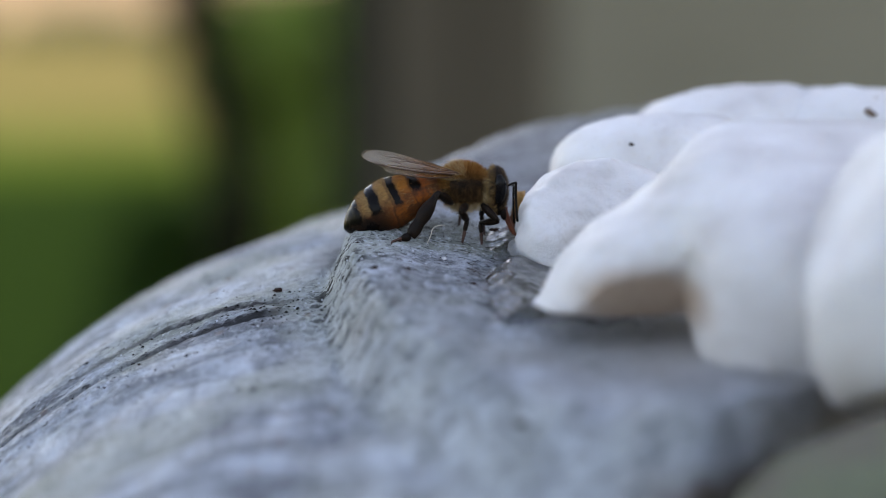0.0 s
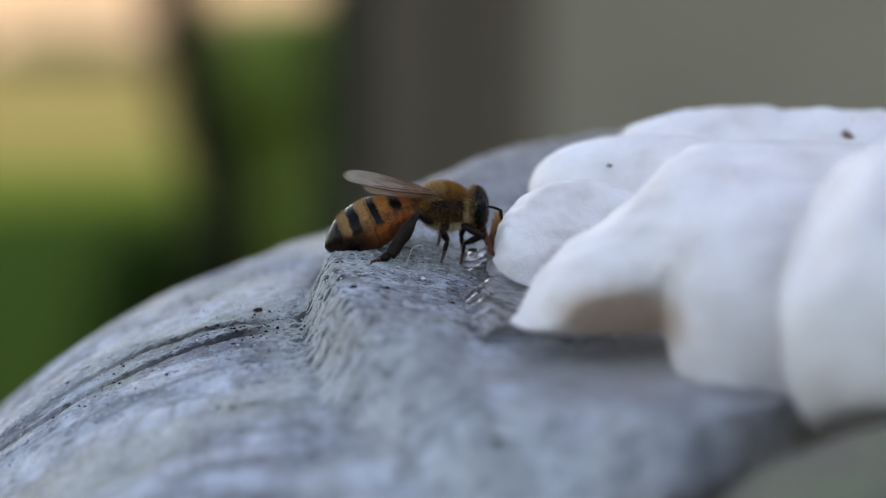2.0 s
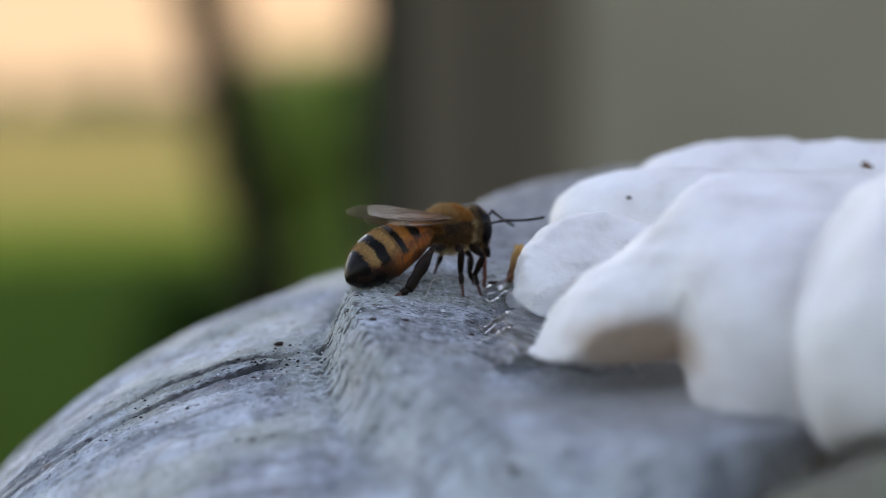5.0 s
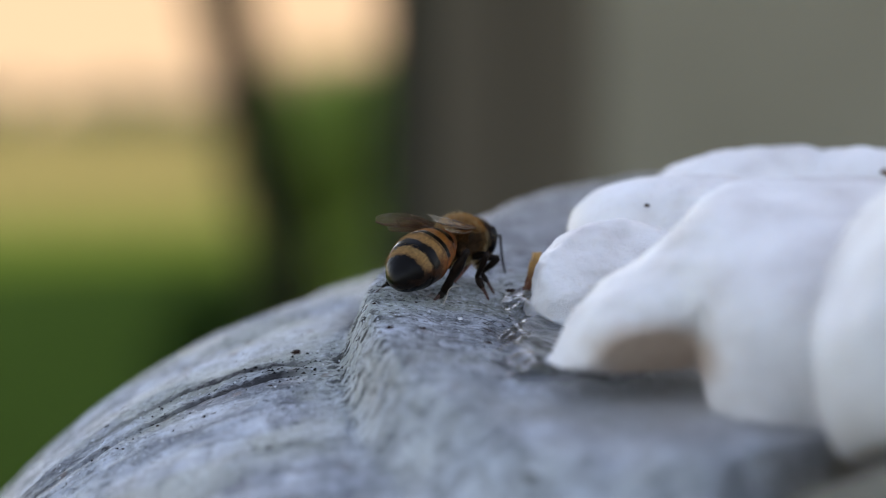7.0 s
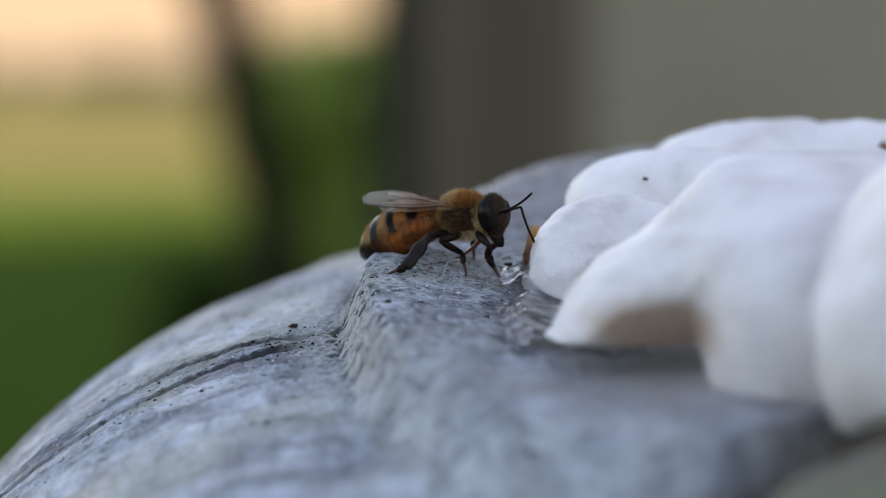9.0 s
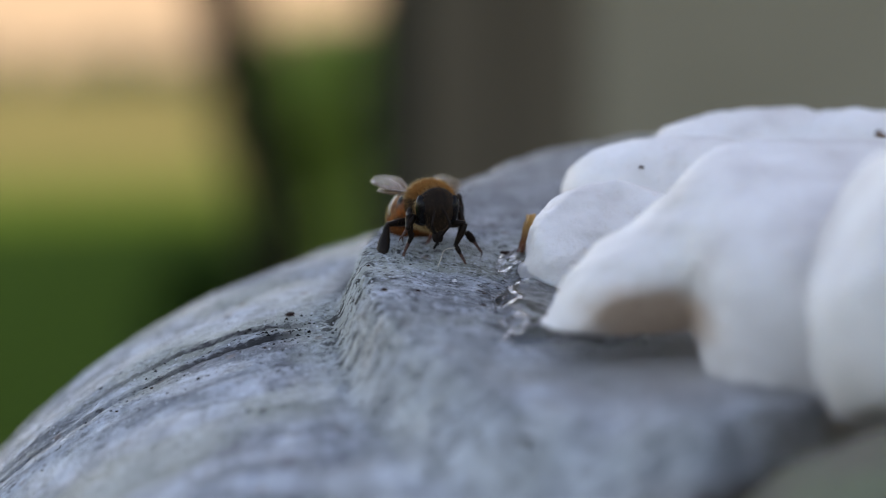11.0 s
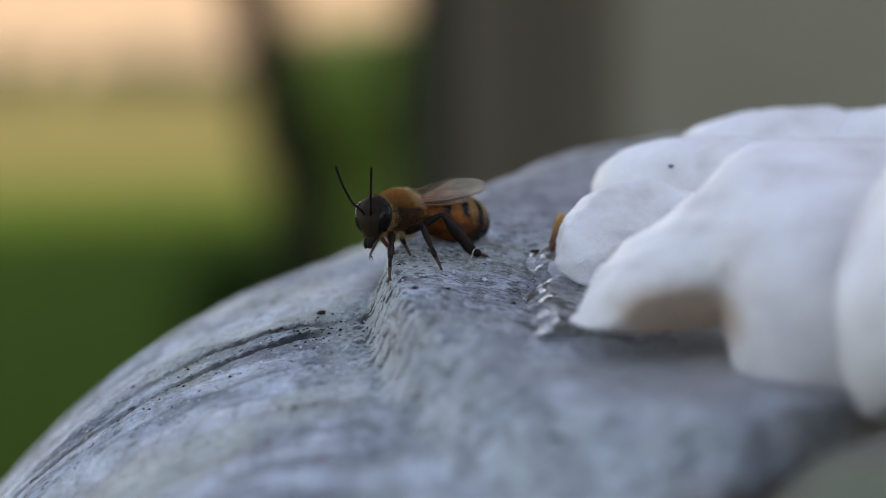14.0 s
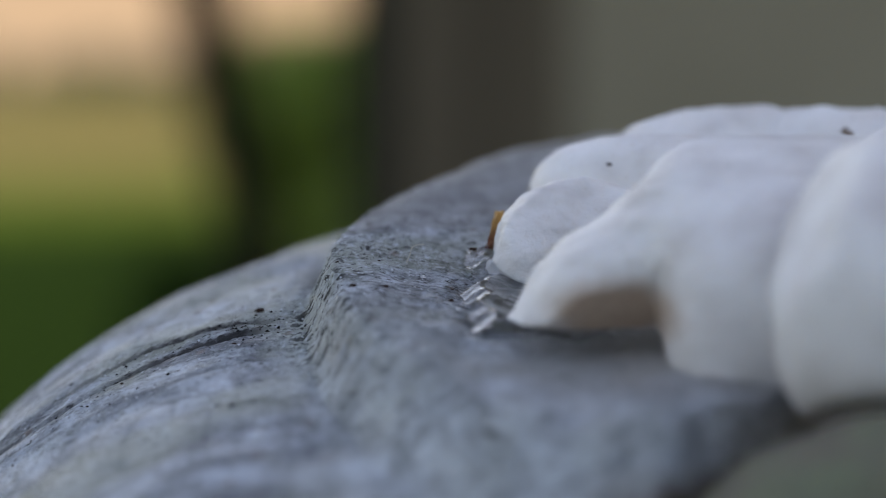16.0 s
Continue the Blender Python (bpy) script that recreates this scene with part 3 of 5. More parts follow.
# ---- pebbles ----
def pebble(name, blobs, label, seed, blend=2.0, rough=0.25, levels=5, material=None, group=False, cuts=(), forward=1.0):
    """A smooth stone: the union of rounded blocks (centre, radii, turn in degrees, squareness), in millimetres, softly joined,
    worn flat along the cuts (normal, point, softness, eastern end), then drawn towards the front edge
    by a share of its distance from a point in front."""
    bm = bmesh.new()
    bmesh.ops.create_icosphere(bm, subdivisions=levels, radius=1.0)
    dirs = np.array([v.co for v in bm.verts])
    prep = []
    for c, r, turn, power in blobs:
        rot = np.array(Euler([radians(a) for a in turn]).to_matrix())
        prep.append((np.array(c, float), np.array(r, float), rot, power))
    centre = np.mean([c for c, _, _, _ in prep], 0)

    def sdf(p):
        ds = []
        for c, r, rot, power in prep:
            q = np.abs((p - c) @ rot) / r + 1e-6
            k0 = np.sum(q ** power, 1) ** (1 / power)
            slope = np.linalg.norm((q / k0[:, None]) ** (power - 1) / r, axis=1)
            ds.append((k0 - 1) / slope)
        ds = np.array(ds)
        return -blend * np.log(np.sum(np.exp(-ds / blend), 0))
    lo, hi = np.zeros(len(dirs)), np.full(len(dirs), 45.0)
    for _ in range(30):
        mid = (lo + hi) / 2
        inside = sdf(centre + dirs * mid[:, None]) < 0
        lo, hi = np.where(inside, mid, lo), np.where(inside, hi, mid)
    pts = centre + dirs * lo[:, None]
    for nrm, at, *more in cuts:
        soft = more[0] if more else 0.5
        east = smoothstep(more[1] + 0.45, more[1] - 0.25, pts[:, 0]) if len(more) > 1 else 1.0
        nrm = np.array(nrm, float) / np.linalg.norm(nrm)
        over = (pts - np.array(at, float)) @ nrm
        over = np.where(over > soft, over, np.where(over > -soft, (over + soft) ** 2 / (4 * soft), 0))
        pts = pts - (0.93 * over * east)[:, None] * nrm
    off = rough * (1.5 * wave(pts[:, 0] / 3.6 + pts[:, 2] / 5, pts[:, 1] / 4 - pts[:, 2] / 3, seed + 9) + wave(pts[:, 0] / 2.2 + pts[:, 2] / 3, pts[:, 1] / 2.4 - pts[:, 2] / 2, seed)
                   + 0.35 * wave(pts[:, 0] * 1.1 + pts[:, 2], pts[:, 1] * 1.2 - pts[:, 2], seed + 50))
    off = off + 0.22 * grain(pts[:, 0] * 0.45 + seed, pts[:, 2] * 0.6 + pts[:, 1] * 0.35, seed) + 0.08 * grain(pts[:, 0] * 1.3 + pts[:, 1], pts[:, 2] * 1.6 - seed, seed + 3)
    off = off + 0.045 * grain(pts[:, 0] * 2.9 + 0.8 * pts[:, 1], pts[:, 2] * 3.1 + 0.6 * pts[:, 1], seed + 5)
    pts = pts + dirs * off[:, None]
    front = np.array((0.4, -240.5, -0.2))
    pts = front + forward * (pts - front)
    for v, p in zip(bm.verts, pts):
        v.co = Vector((p[0] * MM, p[1] * MM, p[2] * MM))
    ob = part(name, finish(bm), material or QUARTZ)
    return tagged(ob, label, "stone", "white pebbles on the boulder" if material is None or group else "")


pebble("pebble", [((10.6, 5.6, -13.2), (4.4, 5.2, 4.2), (0, 0, 0), 2.5), ((13.0, 6.6, -11.7), (4.9, 5.2, 3.8), (0, 12, 0), 2.3), ((14.5, 7.0, -13.4), (5.3, 5.5, 3.6), (0, 0, 0), 2)],
       "small white quartz pebble with a wet chipped edge", 11, 0.5, 0.26, 6,
       cuts=[((-0.97, 0.06, 0.22), (6.75, 4.0, -12.3)), ((-0.66, -0.1, 0.74), (8.0, 5.0, -9.95)), ((0.25, -0.93, -0.18), (9.6, 1.3, -14.0)), ((0.0, -0.8, 0.6), (11.0, 2.4, -11.2))])
pebble_behind = pebble("pebble", [((17.5, 19, -10.4), (7.9, 6.5, 5.3), (0, -3, 0), 3.1), ((16.0, 18, -11.2), (5, 5, 4.2), (0, 0, 0), 2)],
                       "rounded white quartz pebble behind a smaller one", 12, 1.0, 0.3, cuts=[((-0.8, 0, 0.6), (10.55, 18, -6.2), 0.8)])
pebble("pebble", [((24.6, 31, -9.1), (9.0, 7, 6.1), (0, -5, 0), 2.7)], "white quartz pebble at the back of the heap", 13)
pebble_marked = pebble("pebble", [((35.0, 30, -9.25), (9.6, 7, 6.3), (0, 0, 0), 2.7)], "white quartz pebble with a brown flake on it", 14)
pebble("pebble", [((43.5, 26, -9.1), (8.4, 8, 5.6), (0, 0, 0), 2.5)], "white quartz pebble at the back of the heap", 15)
pebble("pebble", [((15.6, -10.5, -12.75), (10.6, 8, 3.6), (0, -38, 0), 2), ((26.6, -14.0, -11.4), (10.4, 12.4, 6.2), (24, 0, 0), 2.5), ((15.0, -12.0, -14.6), (5.5, 6.3, 2.9), (0, -9, 0), 2.5),
                  ((23.4, -18.4, -16.0), (6.6, 7.2, 6.0), (14, 0, 0), 3.2)],
       "large smooth white quartz stone with a beaked brown-stained end", 16, 0.7, 0.15, 6, material=STAINED, group=True, forward=0.968, cuts=[((0.03, -0.20, 1.0), (27, -12, -5.7), 2.2), ((0.07, -0.70, -0.71), (14.5, -18.4, -14.6), 0.5, 17.3), ((0.0, 0.1, -1.0), (14, -14, -17.3), 0.3, 17.1)])
pebble("pebble", [((33.2, -31.0, -14.0), (10.0, 10.6, 9.4), (22, 0, -6), 2.9)], "large smooth rounded white quartz stone", 17, forward=0.968, cuts=[((-0.84, -0.1, 0.54), (25.9, -33, -9.0), 1.2), ((0, -0.35, -0.94), (33, -39, -19.7))])
pebble("mossy_stone", [((31.4, -53, -33.4), (15.5, 14, 13.5), (0, 0, 0), 2.8)], "greenish mossy grey stone set into the boulder", 18, 1.0, 0.5, 5, MOSSY)


# ---- water between the pebbles and the ring ----
def build_water():
    """A shallow film that fills the hollow and steps down the slope in ripples."""
    xs, ys = np.arange(2.0, 10.4, 0.09), np.arange(-15, 9.5, 0.09)
    X, Y = np.meshgrid(xs, ys)
    left = 4.4 + 0.45 * np.sin(Y * 0.33 + 0.6) + 0.3 * np.sin(Y * 0.9) + 0.25 * grain(Y * 0.8, Y * 0, 7)
    inner = X - left
    ends = smoothstep(-15, -12.5, Y) * smoothstep(9.3, 7.6, Y)
    yb, yf = np.maximum(Y, 0), np.minimum(Y, 0)
    smooth = -15.0 - 0.095 * X + 0.265 * yb - yb ** 2 / 400 + 0.14 * yf - 0.055 * np.clip(Y, -9.0, 0.0)
    # a rounded lip along the stone, crinkled where the film creeps over it, and smooth water towards the pebbles
    lip = 0.95 * smoothstep(-0.3, 1.5, inner) - 0.5 * smoothstep(1.3, 3.4, inner) - 0.25
    q, a = 0.62 * X - 0.78 * Y, 0.78 * X + 0.62 * Y
    crinkle = 0.25 * grain(q * 0.55, a * 0.22, 41) + 0.13 * grain(q * 1.15, a * 0.28, 45) + 0.05 * grain(q * 2.6, a * 0.45, 43)
    lip = lip * (1 - 0.72 * smoothstep(-2.5, -6, Y))
    band = smoothstep(4.2, 2.2, inner)
    slow = 0.10 * grain(X * 0.3, Y * 0.3, 49) + 0.05 * np.sin(Y * 1.3 + 0.5 * X)
    # low ripples where the film runs down the near slope
    run = smoothstep(-2.5, -5.0, Y) * smoothstep(5.2, 3.4, inner)
    ripple = 0.11 * grain(X * 0.40 + 0.1 * Y, Y * 0.55 + 0.2 * X, 61) + 0.03 * grain(X * 1.1, Y * 1.5 + 0.6 * X, 63)
    level = smooth + slow + (crinkle * (0.08 + 0.92 * band) * (1 - 0.6 * run) + ripple * run) + lip * ends - 0.5 * (1 - ends)
    u = np.where(inner > -0.4, 0.0, 2.0)
    level = level - 0.6 * (1 - smoothstep(-0.4, 1.3, inner)) * smoothstep(-1.5, -6, Y)
    stone = stone_mm(X, Y)
    keep = (u < 1.25) & (ends > 0.02) & (level > stone - 0.12)
    Z = np.maximum(level, stone - 0.12)
    verts = np.stack([X, Y, Z], -1).reshape(-1, 3) * MM
    nx, ny = len(xs), len(ys)
    i = (np.arange(ny - 1)[:, None] * nx + np.arange(nx - 1)[None])
    ok = keep[:-1, :-1] & keep[1:, 1:] & keep[:-1, 1:] & keep[1:, :-1]
    i = i[ok]
    faces = np.stack([i, i + 1, i + nx + 1, i + nx], -1)
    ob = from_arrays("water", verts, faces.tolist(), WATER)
    return tagged(ob, "thin film of clear water beside the pebbles", "water", kind="structure")


build_water()


# ---- small things on the stone ----
def build_chip():
    """A flake of bark standing on edge against the small pebble."""
    bm = bmesh.new()
    box(bm, (-0.31, -0.20, -2.0), (0.31, 0.20, 1.35))
    bmesh.ops.subdivide_edges(bm, edges=bm.edges[:], cuts=5, use_grid_fill=True)
    r = random.Random(4)
    for v in bm.verts:
        k = (v.co.z + 2.0) / 3.35
        v.co.x = v.co.x * (0.45 + 0.75 * k - 0.2 * k * k) + 0.35 * math.sin(k * 2.2) + r.uniform(-0.13, 0.13)
        v.co.y = v.co.y * (0.6 + 0.6 * k) + 0.25 * math.sin(k * 4) + r.uniform(-0.07, 0.07)
        if k > 0.9:
            v.co.z += r.uniform(-0.6, 0.3)
        v.co *= MM * 0.95
    ob = part("bark_flake", finish(bm, False), CHIP)
    ob.matrix_world = pose(0.00624, 0.0084, -0.01182, 4, 8, 20)
    return tagged(ob, "orange-brown flake of bark against a white pebble", "bark flake")


def build_fibre():
    pts, x0, y0 = [], -0.00015, 0.0034
    z0 = stone_z(x0, y0)
    for k in range(13):
        a = k / 12
        pts.append((x0 + MM * (1.25 * a ** 1.5 + 0.12 * math.sin(a * 7)), y0 - MM * 0.3 * a, z0 + MM * (1.40 * math.sin(a * 1.65) ** 0.85 - 0.1 * (1 - a))))
    v, f = tube(pts, [0.00003] * 13, 6)
    return tagged(from_arrays("fibre", v, f, FIBRE), "thin pale curled fibre stuck to the stone", "fibre")


def crumb(name, x, y, size, material, label, category, seed, lift=0.0):
    r = random.Random(seed)
    bm = bmesh.new()
    bmesh.ops.create_icosphere(bm, subdivisions=2, radius=1.0)
    s = (r.uniform(0.8, 1.5), r.uniform(0.6, 1.2), r.uniform(0.35, 0.6))
    for v in bm.verts:
        k = r.uniform(0.5, 1.25)
        v.co = Vector((v.co.x * s[0] * k, v.co.y * s[1] * k, v.co.z * s[2] * k)) * size * MM
    ob = part(name, finish(bm, False), material)
    ob.location = (x * MM, y * MM, stone_z(x * MM, y * MM) + (size * 0.25 + lift) * MM)
    return tagged(ob, label, category, "crumbs on the stone")


build_chip()
build_fibre()
crumb("white_crumb", 1.1, 0.6, 0.24, CRUMB, "tiny white crumb on the stone", "crumb", 1)
for k, (x, y, s) in enumerate([(-1.6, -5.4, 0.28), (-3.8, -6.4, 0.28), (-2.1, 2.4, 0.16), (-5.1, 1.5, 0.14), (3.1, -5.8, 0.2), (-11.0, 7.3, 0.34), (-20.5, -1.4, 0.14), (-22.8, -3.0, 0.13),
                               (-12.4, -2.2, 0.15), (-10.2, -1.0, 0.14), (5.4, -38, 0.55), (4.9, 8.0, 0.42), (-7.6, -1.8, 0.14), (3.2, -1.6, 0.16)]):
    crumb("dark_crumb", x, y, s, GRIT, "tiny dark crumb of soil on the stone", "crumb", 30 + k, 0.55 if (x, y) == (4.9, 8.0) else 0.0)


def rest_on(ob, x, y):
    """The height of a stone's top at a place, in metres."""
    hit, at, _, _ = ob.ray_cast((x * MM, y * MM, 0.1), (0, 0, -1))
    return at.z if hit else 0.0


bpy.context.view_layer.update()
for ob, x, y, s, turn, name, label in ((pebble_marked, 34.6, 23.8, 0.62, 28, "bark_crumb", "tiny brown bark crumb on a white pebble"),
                                       (pebble_behind, 15.2, 13.0, 0.26, 0, "dark_crumb", "tiny dark crumb of soil on a white pebble")):
    bit = crumb(name, 0, 0, s, CHIP_DARK if name == "bark_crumb" else GRIT, label, "crumb", 91)
    bit.matrix_world = pose(x * MM, y * MM, rest_on(ob, x, y) + 0.1 * MM, 0, turn, 0)


def build_grit():
    r = random.Random(8)
    verts, faces = [], []
    for _ in range(300):
        x = r.uniform(-26, 4)
        y = r.gauss(0.5, 5)
        if r.random() < 0.45:
            x, y = r.gauss(-10.5, 2.2), r.gauss(2.2, 2.4)
        near = float(ring_radius(np.array(x), np.array(y)))
        if near < 0.72 or (near < 1.12 and r.random() < 0.8):
            continue
        s = abs(r.gauss(0.05, 0.035)) + 0.025
        z = float(stone_mm(x, y)) + s * 0.3
        a = r.uniform(0, 6.28)
        base = len(verts)
        for k in range(4):
            b = a + k * 1.571 + r.uniform(-0.4, 0.4)
            verts.append((x + math.cos(b) * s * r.uniform(0.6, 2.2), y + math.sin(b) * s * 1.5, z - s * 0.5))
        verts += [(x, y, z + s * r.uniform(0.3, 0.9))]
        faces += [(base + k, base + (k + 1) % 4, base + 4) for k in range(4)]
    ob = from_arrays("grit", np.array(verts) * MM, faces, GRIT, smooth=False)
    return tagged(ob, "fine dark grit scattered over the stone", "grit", kind="stuff")


build_grit()

# ---- the honey bee, in its own space: head towards +x, left towards +y, origin in the thorax ----
def ellipsoid(centre, radii, turn=(0, 0, 0), levels=4, squeeze=None):
    bm = bmesh.new()
    bmesh.ops.create_icosphere(bm, subdivisions=levels, radius=1.0)
    rot = Euler([radians(a) for a in turn]).to_matrix()
    for v in bm.verts:
        p = Vector((v.co.x * radii[0], v.co.y * radii[1], v.co.z * radii[2]))
        if squeeze:
            p = squeeze(p)
        v.co = (rot @ p + Vector(centre)) * MM
    return finish(bm)


def hairs(points, normals, length, width, sweep, seed, curl=0.25):
    """Tapered three-sided hairs standing on points, laid over towards sweep. Returns verts and faces, in metres."""
    r = random.Random(seed)
    verts, faces = [], []
    for p, nrm in zip(points, normals):
        p, nrm = Vector(p), Vector(nrm).normalized()
        d = (nrm + Vector(sweep) * r.uniform(0.4, 1.1) + Vector((r.gauss(0, 1), r.gauss(0, 1), r.gauss(0, 1))) * curl).normalized()
        s = d.orthogonal().normalized()
        w = d.cross(s)
        k = r.uniform(0.55, 1.15) * length
        base = len(verts)
        tip = p + d * k + Vector(sweep) * k * 0.25
        for a in (0.0, 2.094, 4.189):
            verts.append(p - nrm * 0.04 + (s * math.cos(a) + w * math.sin(a)) * width)
        mid = p + d * k * 0.55
        for a in (0.0, 2.094, 4.189):
            verts.append(mid + (s * math.cos(a) + w * math.sin(a)) * width * 0.7)
        verts.append(tip)
        for i in range(3):
            j = (i + 1) % 3
            faces.append((base + i, base + j, base + 3 + j, base + 3 + i))
            faces.append((base + 3 + i, base + 3 + j, base + 6))
    return [v * MM for v in verts], faces


def scatter_ellipsoid(centre, radii, count, seed, test=None, turn=(0, 0, 0)):
    r = random.Random(seed)
    rot = Euler([radians(a) for a in turn]).to_matrix()
    pts, nrm = [], []
    while len(pts) < count:
        d = Vector((r.gauss(0, 1), r.gauss(0, 1), r.gauss(0, 1))).normalized()
        if test and not test(d):
            continue
        p = Vector((d.x * radii[0], d.y * radii[1], d.z * radii[2]))
        q = Vector((d.x / radii[0], d.y / radii[1], d.z / radii[2])).normalized()
        pts.append(rot @ p + Vector(centre))
        nrm.append(rot @ q)
    return pts, nrm


ABDOMEN_LENGTH = 7.6


def abdomen_radius(k):
    """Half-depth of the abdomen at k (0 at the waist, 1 at the tip), with overlapping rings."""
    body = 2.22 * (math.sin(min(k * 1.45 + 0.17, 1.0) * math.pi / 2) ** 0.78) if k < 0.5 else 2.22 * (1 - ((k - 0.5) / 0.5) ** 2.2) ** 0.64 if k < 0.995 else 0.12
    for e in (0.28, 0.51, 0.71, 0.87):
        if k < e:
            body += 0.05 * max(0.0, 1 - (e - k) / 0.15)
            break
    return max(body, 0.1)


def abdomen_mesh():
    rings, sides = 84, 44
    verts, faces = [], []
    for i in range(rings + 1):
        k = i / rings
        r = abdomen_radius(k)
        bend = -0.85 * k * k
        for j in range(sides):
            a = 2 * math.pi * j / sides
            c, s = math.cos(a), math.sin(a)
            up = s * r * (0.92 if s > 0 else 0.86)
            if s < -0.45:
                up *= 1 - 0.12 * (-s - 0.45)
            verts.append(Vector((-k * ABDOMEN_LENGTH, c * r * 0.98, up + bend)) * MM)
    for i in range(rings):
        for j in range(sides):
            a, b = i * sides + j, i * sides + (j + 1) % sides
            faces.append((a, a + sides, b + sides, b))
    faces.append(tuple(range(sides)))
    faces.append(tuple(rings * sides + j for j in range(sides - 1, -1, -1)))
    return verts, faces


def abdomen_hairs():
    r = random.Random(6)
    pts, nrm = [], []
    for _ in range(2800):
        k = r.choice([0.05, 0.08, 0.30, 0.34, 0.52, 0.55, 0.58, 0.73, 0.76, 0.79]) + r.gauss(0, 0.016)
        k = min(max(k, 0.02), 0.97)
        a = r.uniform(-0.35, 3.49) if k < 0.66 else r.uniform(0.35, 2.79)
        rad = abdomen_radius(k)
        c, s = math.cos(a), math.sin(a)
        pts.append(Vector((-k * ABDOMEN_LENGTH, c * rad * 0.97, s * rad * (0.91 if s > 0 else 0.84) - 0.85 * k * k)))
        nrm.append(Vector((0.05, c, s)))
    return hairs(pts, nrm, 0.17, 0.008, (-1.8, 0, 0), 61, 0.2)


def wing_outline(kind):
    """Leading and trailing edges of a wing that stretches along -x, outer edge towards -y."""
    n = 26
    length, chord = (8.2, 2.25) if kind == "fore" else (6.0, 1.5)
    lead, trail = [], []
    for i in range(n + 1):
        k = i / n
        tipr = math.sqrt(max(0.0, 1 - max(0.0, (k - 0.68) / 0.32) ** 2.2))
        full = chord * (0.10 + 0.90 * smooth01(k / 0.78))
        front = 0.10 * math.sin(k * math.pi) * chord
        lost = full * (1 - tipr)
        x = -k * length
        lead.append((x, -front + lost * 0.42))
        trail.append((x, -front + lost * 0.42 + full * tipr))
    return lead, trail


def smooth01(t):
    t = min(max(t, 0.0), 1.0)
    return t * t * (3 - 2 * t)


def wing_point(kind, k, c):
    """A point of the wing's surface: k along it, c across from leading (0) to trailing edge (1), gently cambered."""
    lead, trail = wing_outline(kind)
    i = min(int(k * 26), 25)
    f = k * 26 - i
    lx, ly = (lead[i][0] * (1 - f) + lead[i + 1][0] * f, lead[i][1] * (1 - f) + lead[i + 1][1] * f)
    tx, ty = (trail[i][0] * (1 - f) + trail[i + 1][0] * f, trail[i][1] * (1 - f) + trail[i + 1][1] * f)
    return Vector((lx + (tx - lx) * c, ly + (ty - ly) * c, 0.16 * math.sin(c * math.pi) + 0.05 * math.sin(k * 9 + c * 5) - 0.25 * k * k * (1 - c) * 0.6))


def wing_membrane(kind):
    nk, nc = 52, 10
    verts, faces = [], []
    for side in (0.006, -0.006):
        for i in range(nk + 1):
            for j in range(nc + 1):
                p = wing_point(kind, i / nk, j / nc)
                verts.append(Vector((p.x, p.y, p.z + side)) * MM)
    m = (nk + 1) * (nc + 1)
    for i in range(nk):
        for j in range(nc):
            a = i * (nc + 1) + j
            faces.append((a, a + nc + 1, a + nc + 2, a + 1))
            faces.append((m + a, m + a + 1, m + a + nc + 2, m + a + nc + 1))
    rim = [i * (nc + 1) for i in range(nk + 1)] + [nk * (nc + 1) + j for j in range(1, nc + 1)] + \
          [i * (nc + 1) + nc for i in range(nk - 1, -1, -1)] + [j for j in range(nc - 1, 0, -1)]
    for a, b in zip(rim, rim[1:] + rim[:1]):
        faces.append((a, b, m + b, m + a))
    return verts, faces


VEINS = {"fore": [((0, 0), (0.97, 0.0), 0.065), ((0, 0.3), (0.62, 0.12), 0.045), ((0.02, 0.5), (0.55, 0.45), 0.035), ((0.03, 0.8), (0.55, 0.88), 0.03),
                  ((0.30, 0.2), (0.34, 0.6), 0.03), ((0.34, 0.55), (0.62, 0.50), 0.028), ((0.45, 0.16), (0.50, 0.5), 0.026), ((0.62, 0.12), (0.84, 0.05), 0.03),
                  ((0.55, 0.45), (0.74, 0.30), 0.026), ((0.74, 0.30), (0.62, 0.12), 0.026), ((0.55, 0.88), (0.60, 0.52), 0.025), ((0.62, 0.50), (0.80, 0.55), 0.022)],
         "hind": [((0, 0), (0.9, 0.0), 0.045), ((0.02, 0.5), (0.7, 0.42), 0.03), ((0.3, 0.46), (0.36, 0.05), 0.025), ((0.02, 0.8), (0.5, 0.85), 0.025)]}


def wing_veins(kind):
    """One tapered tube for each vein."""
    pieces = []
    for (k0, c0), (k1, c1), w in VEINS[kind]:
        pts = []
        for i in range(9):
            a = i / 8
            p = wing_point(kind, k0 + (k1 - k0) * a, c0 + (c1 - c0) * a + 0.03 * math.sin(a * math.pi))
            pts.append(p * MM)
        pieces.append(tube(pts, [1.25 * w * MM * (1 - 0.45 * i / 8) for i in range(9)], 6))
    return pieces


def mirrored(mesh):
    v, f = mesh
    return [Vector((p.x, -p.y, p.z)) for p in v], [tuple(reversed(q)) for q in f]


bee = new("honey_bee")
tagged(bee, "honey bee with furry golden thorax and black-banded amber abdomen", "bee")

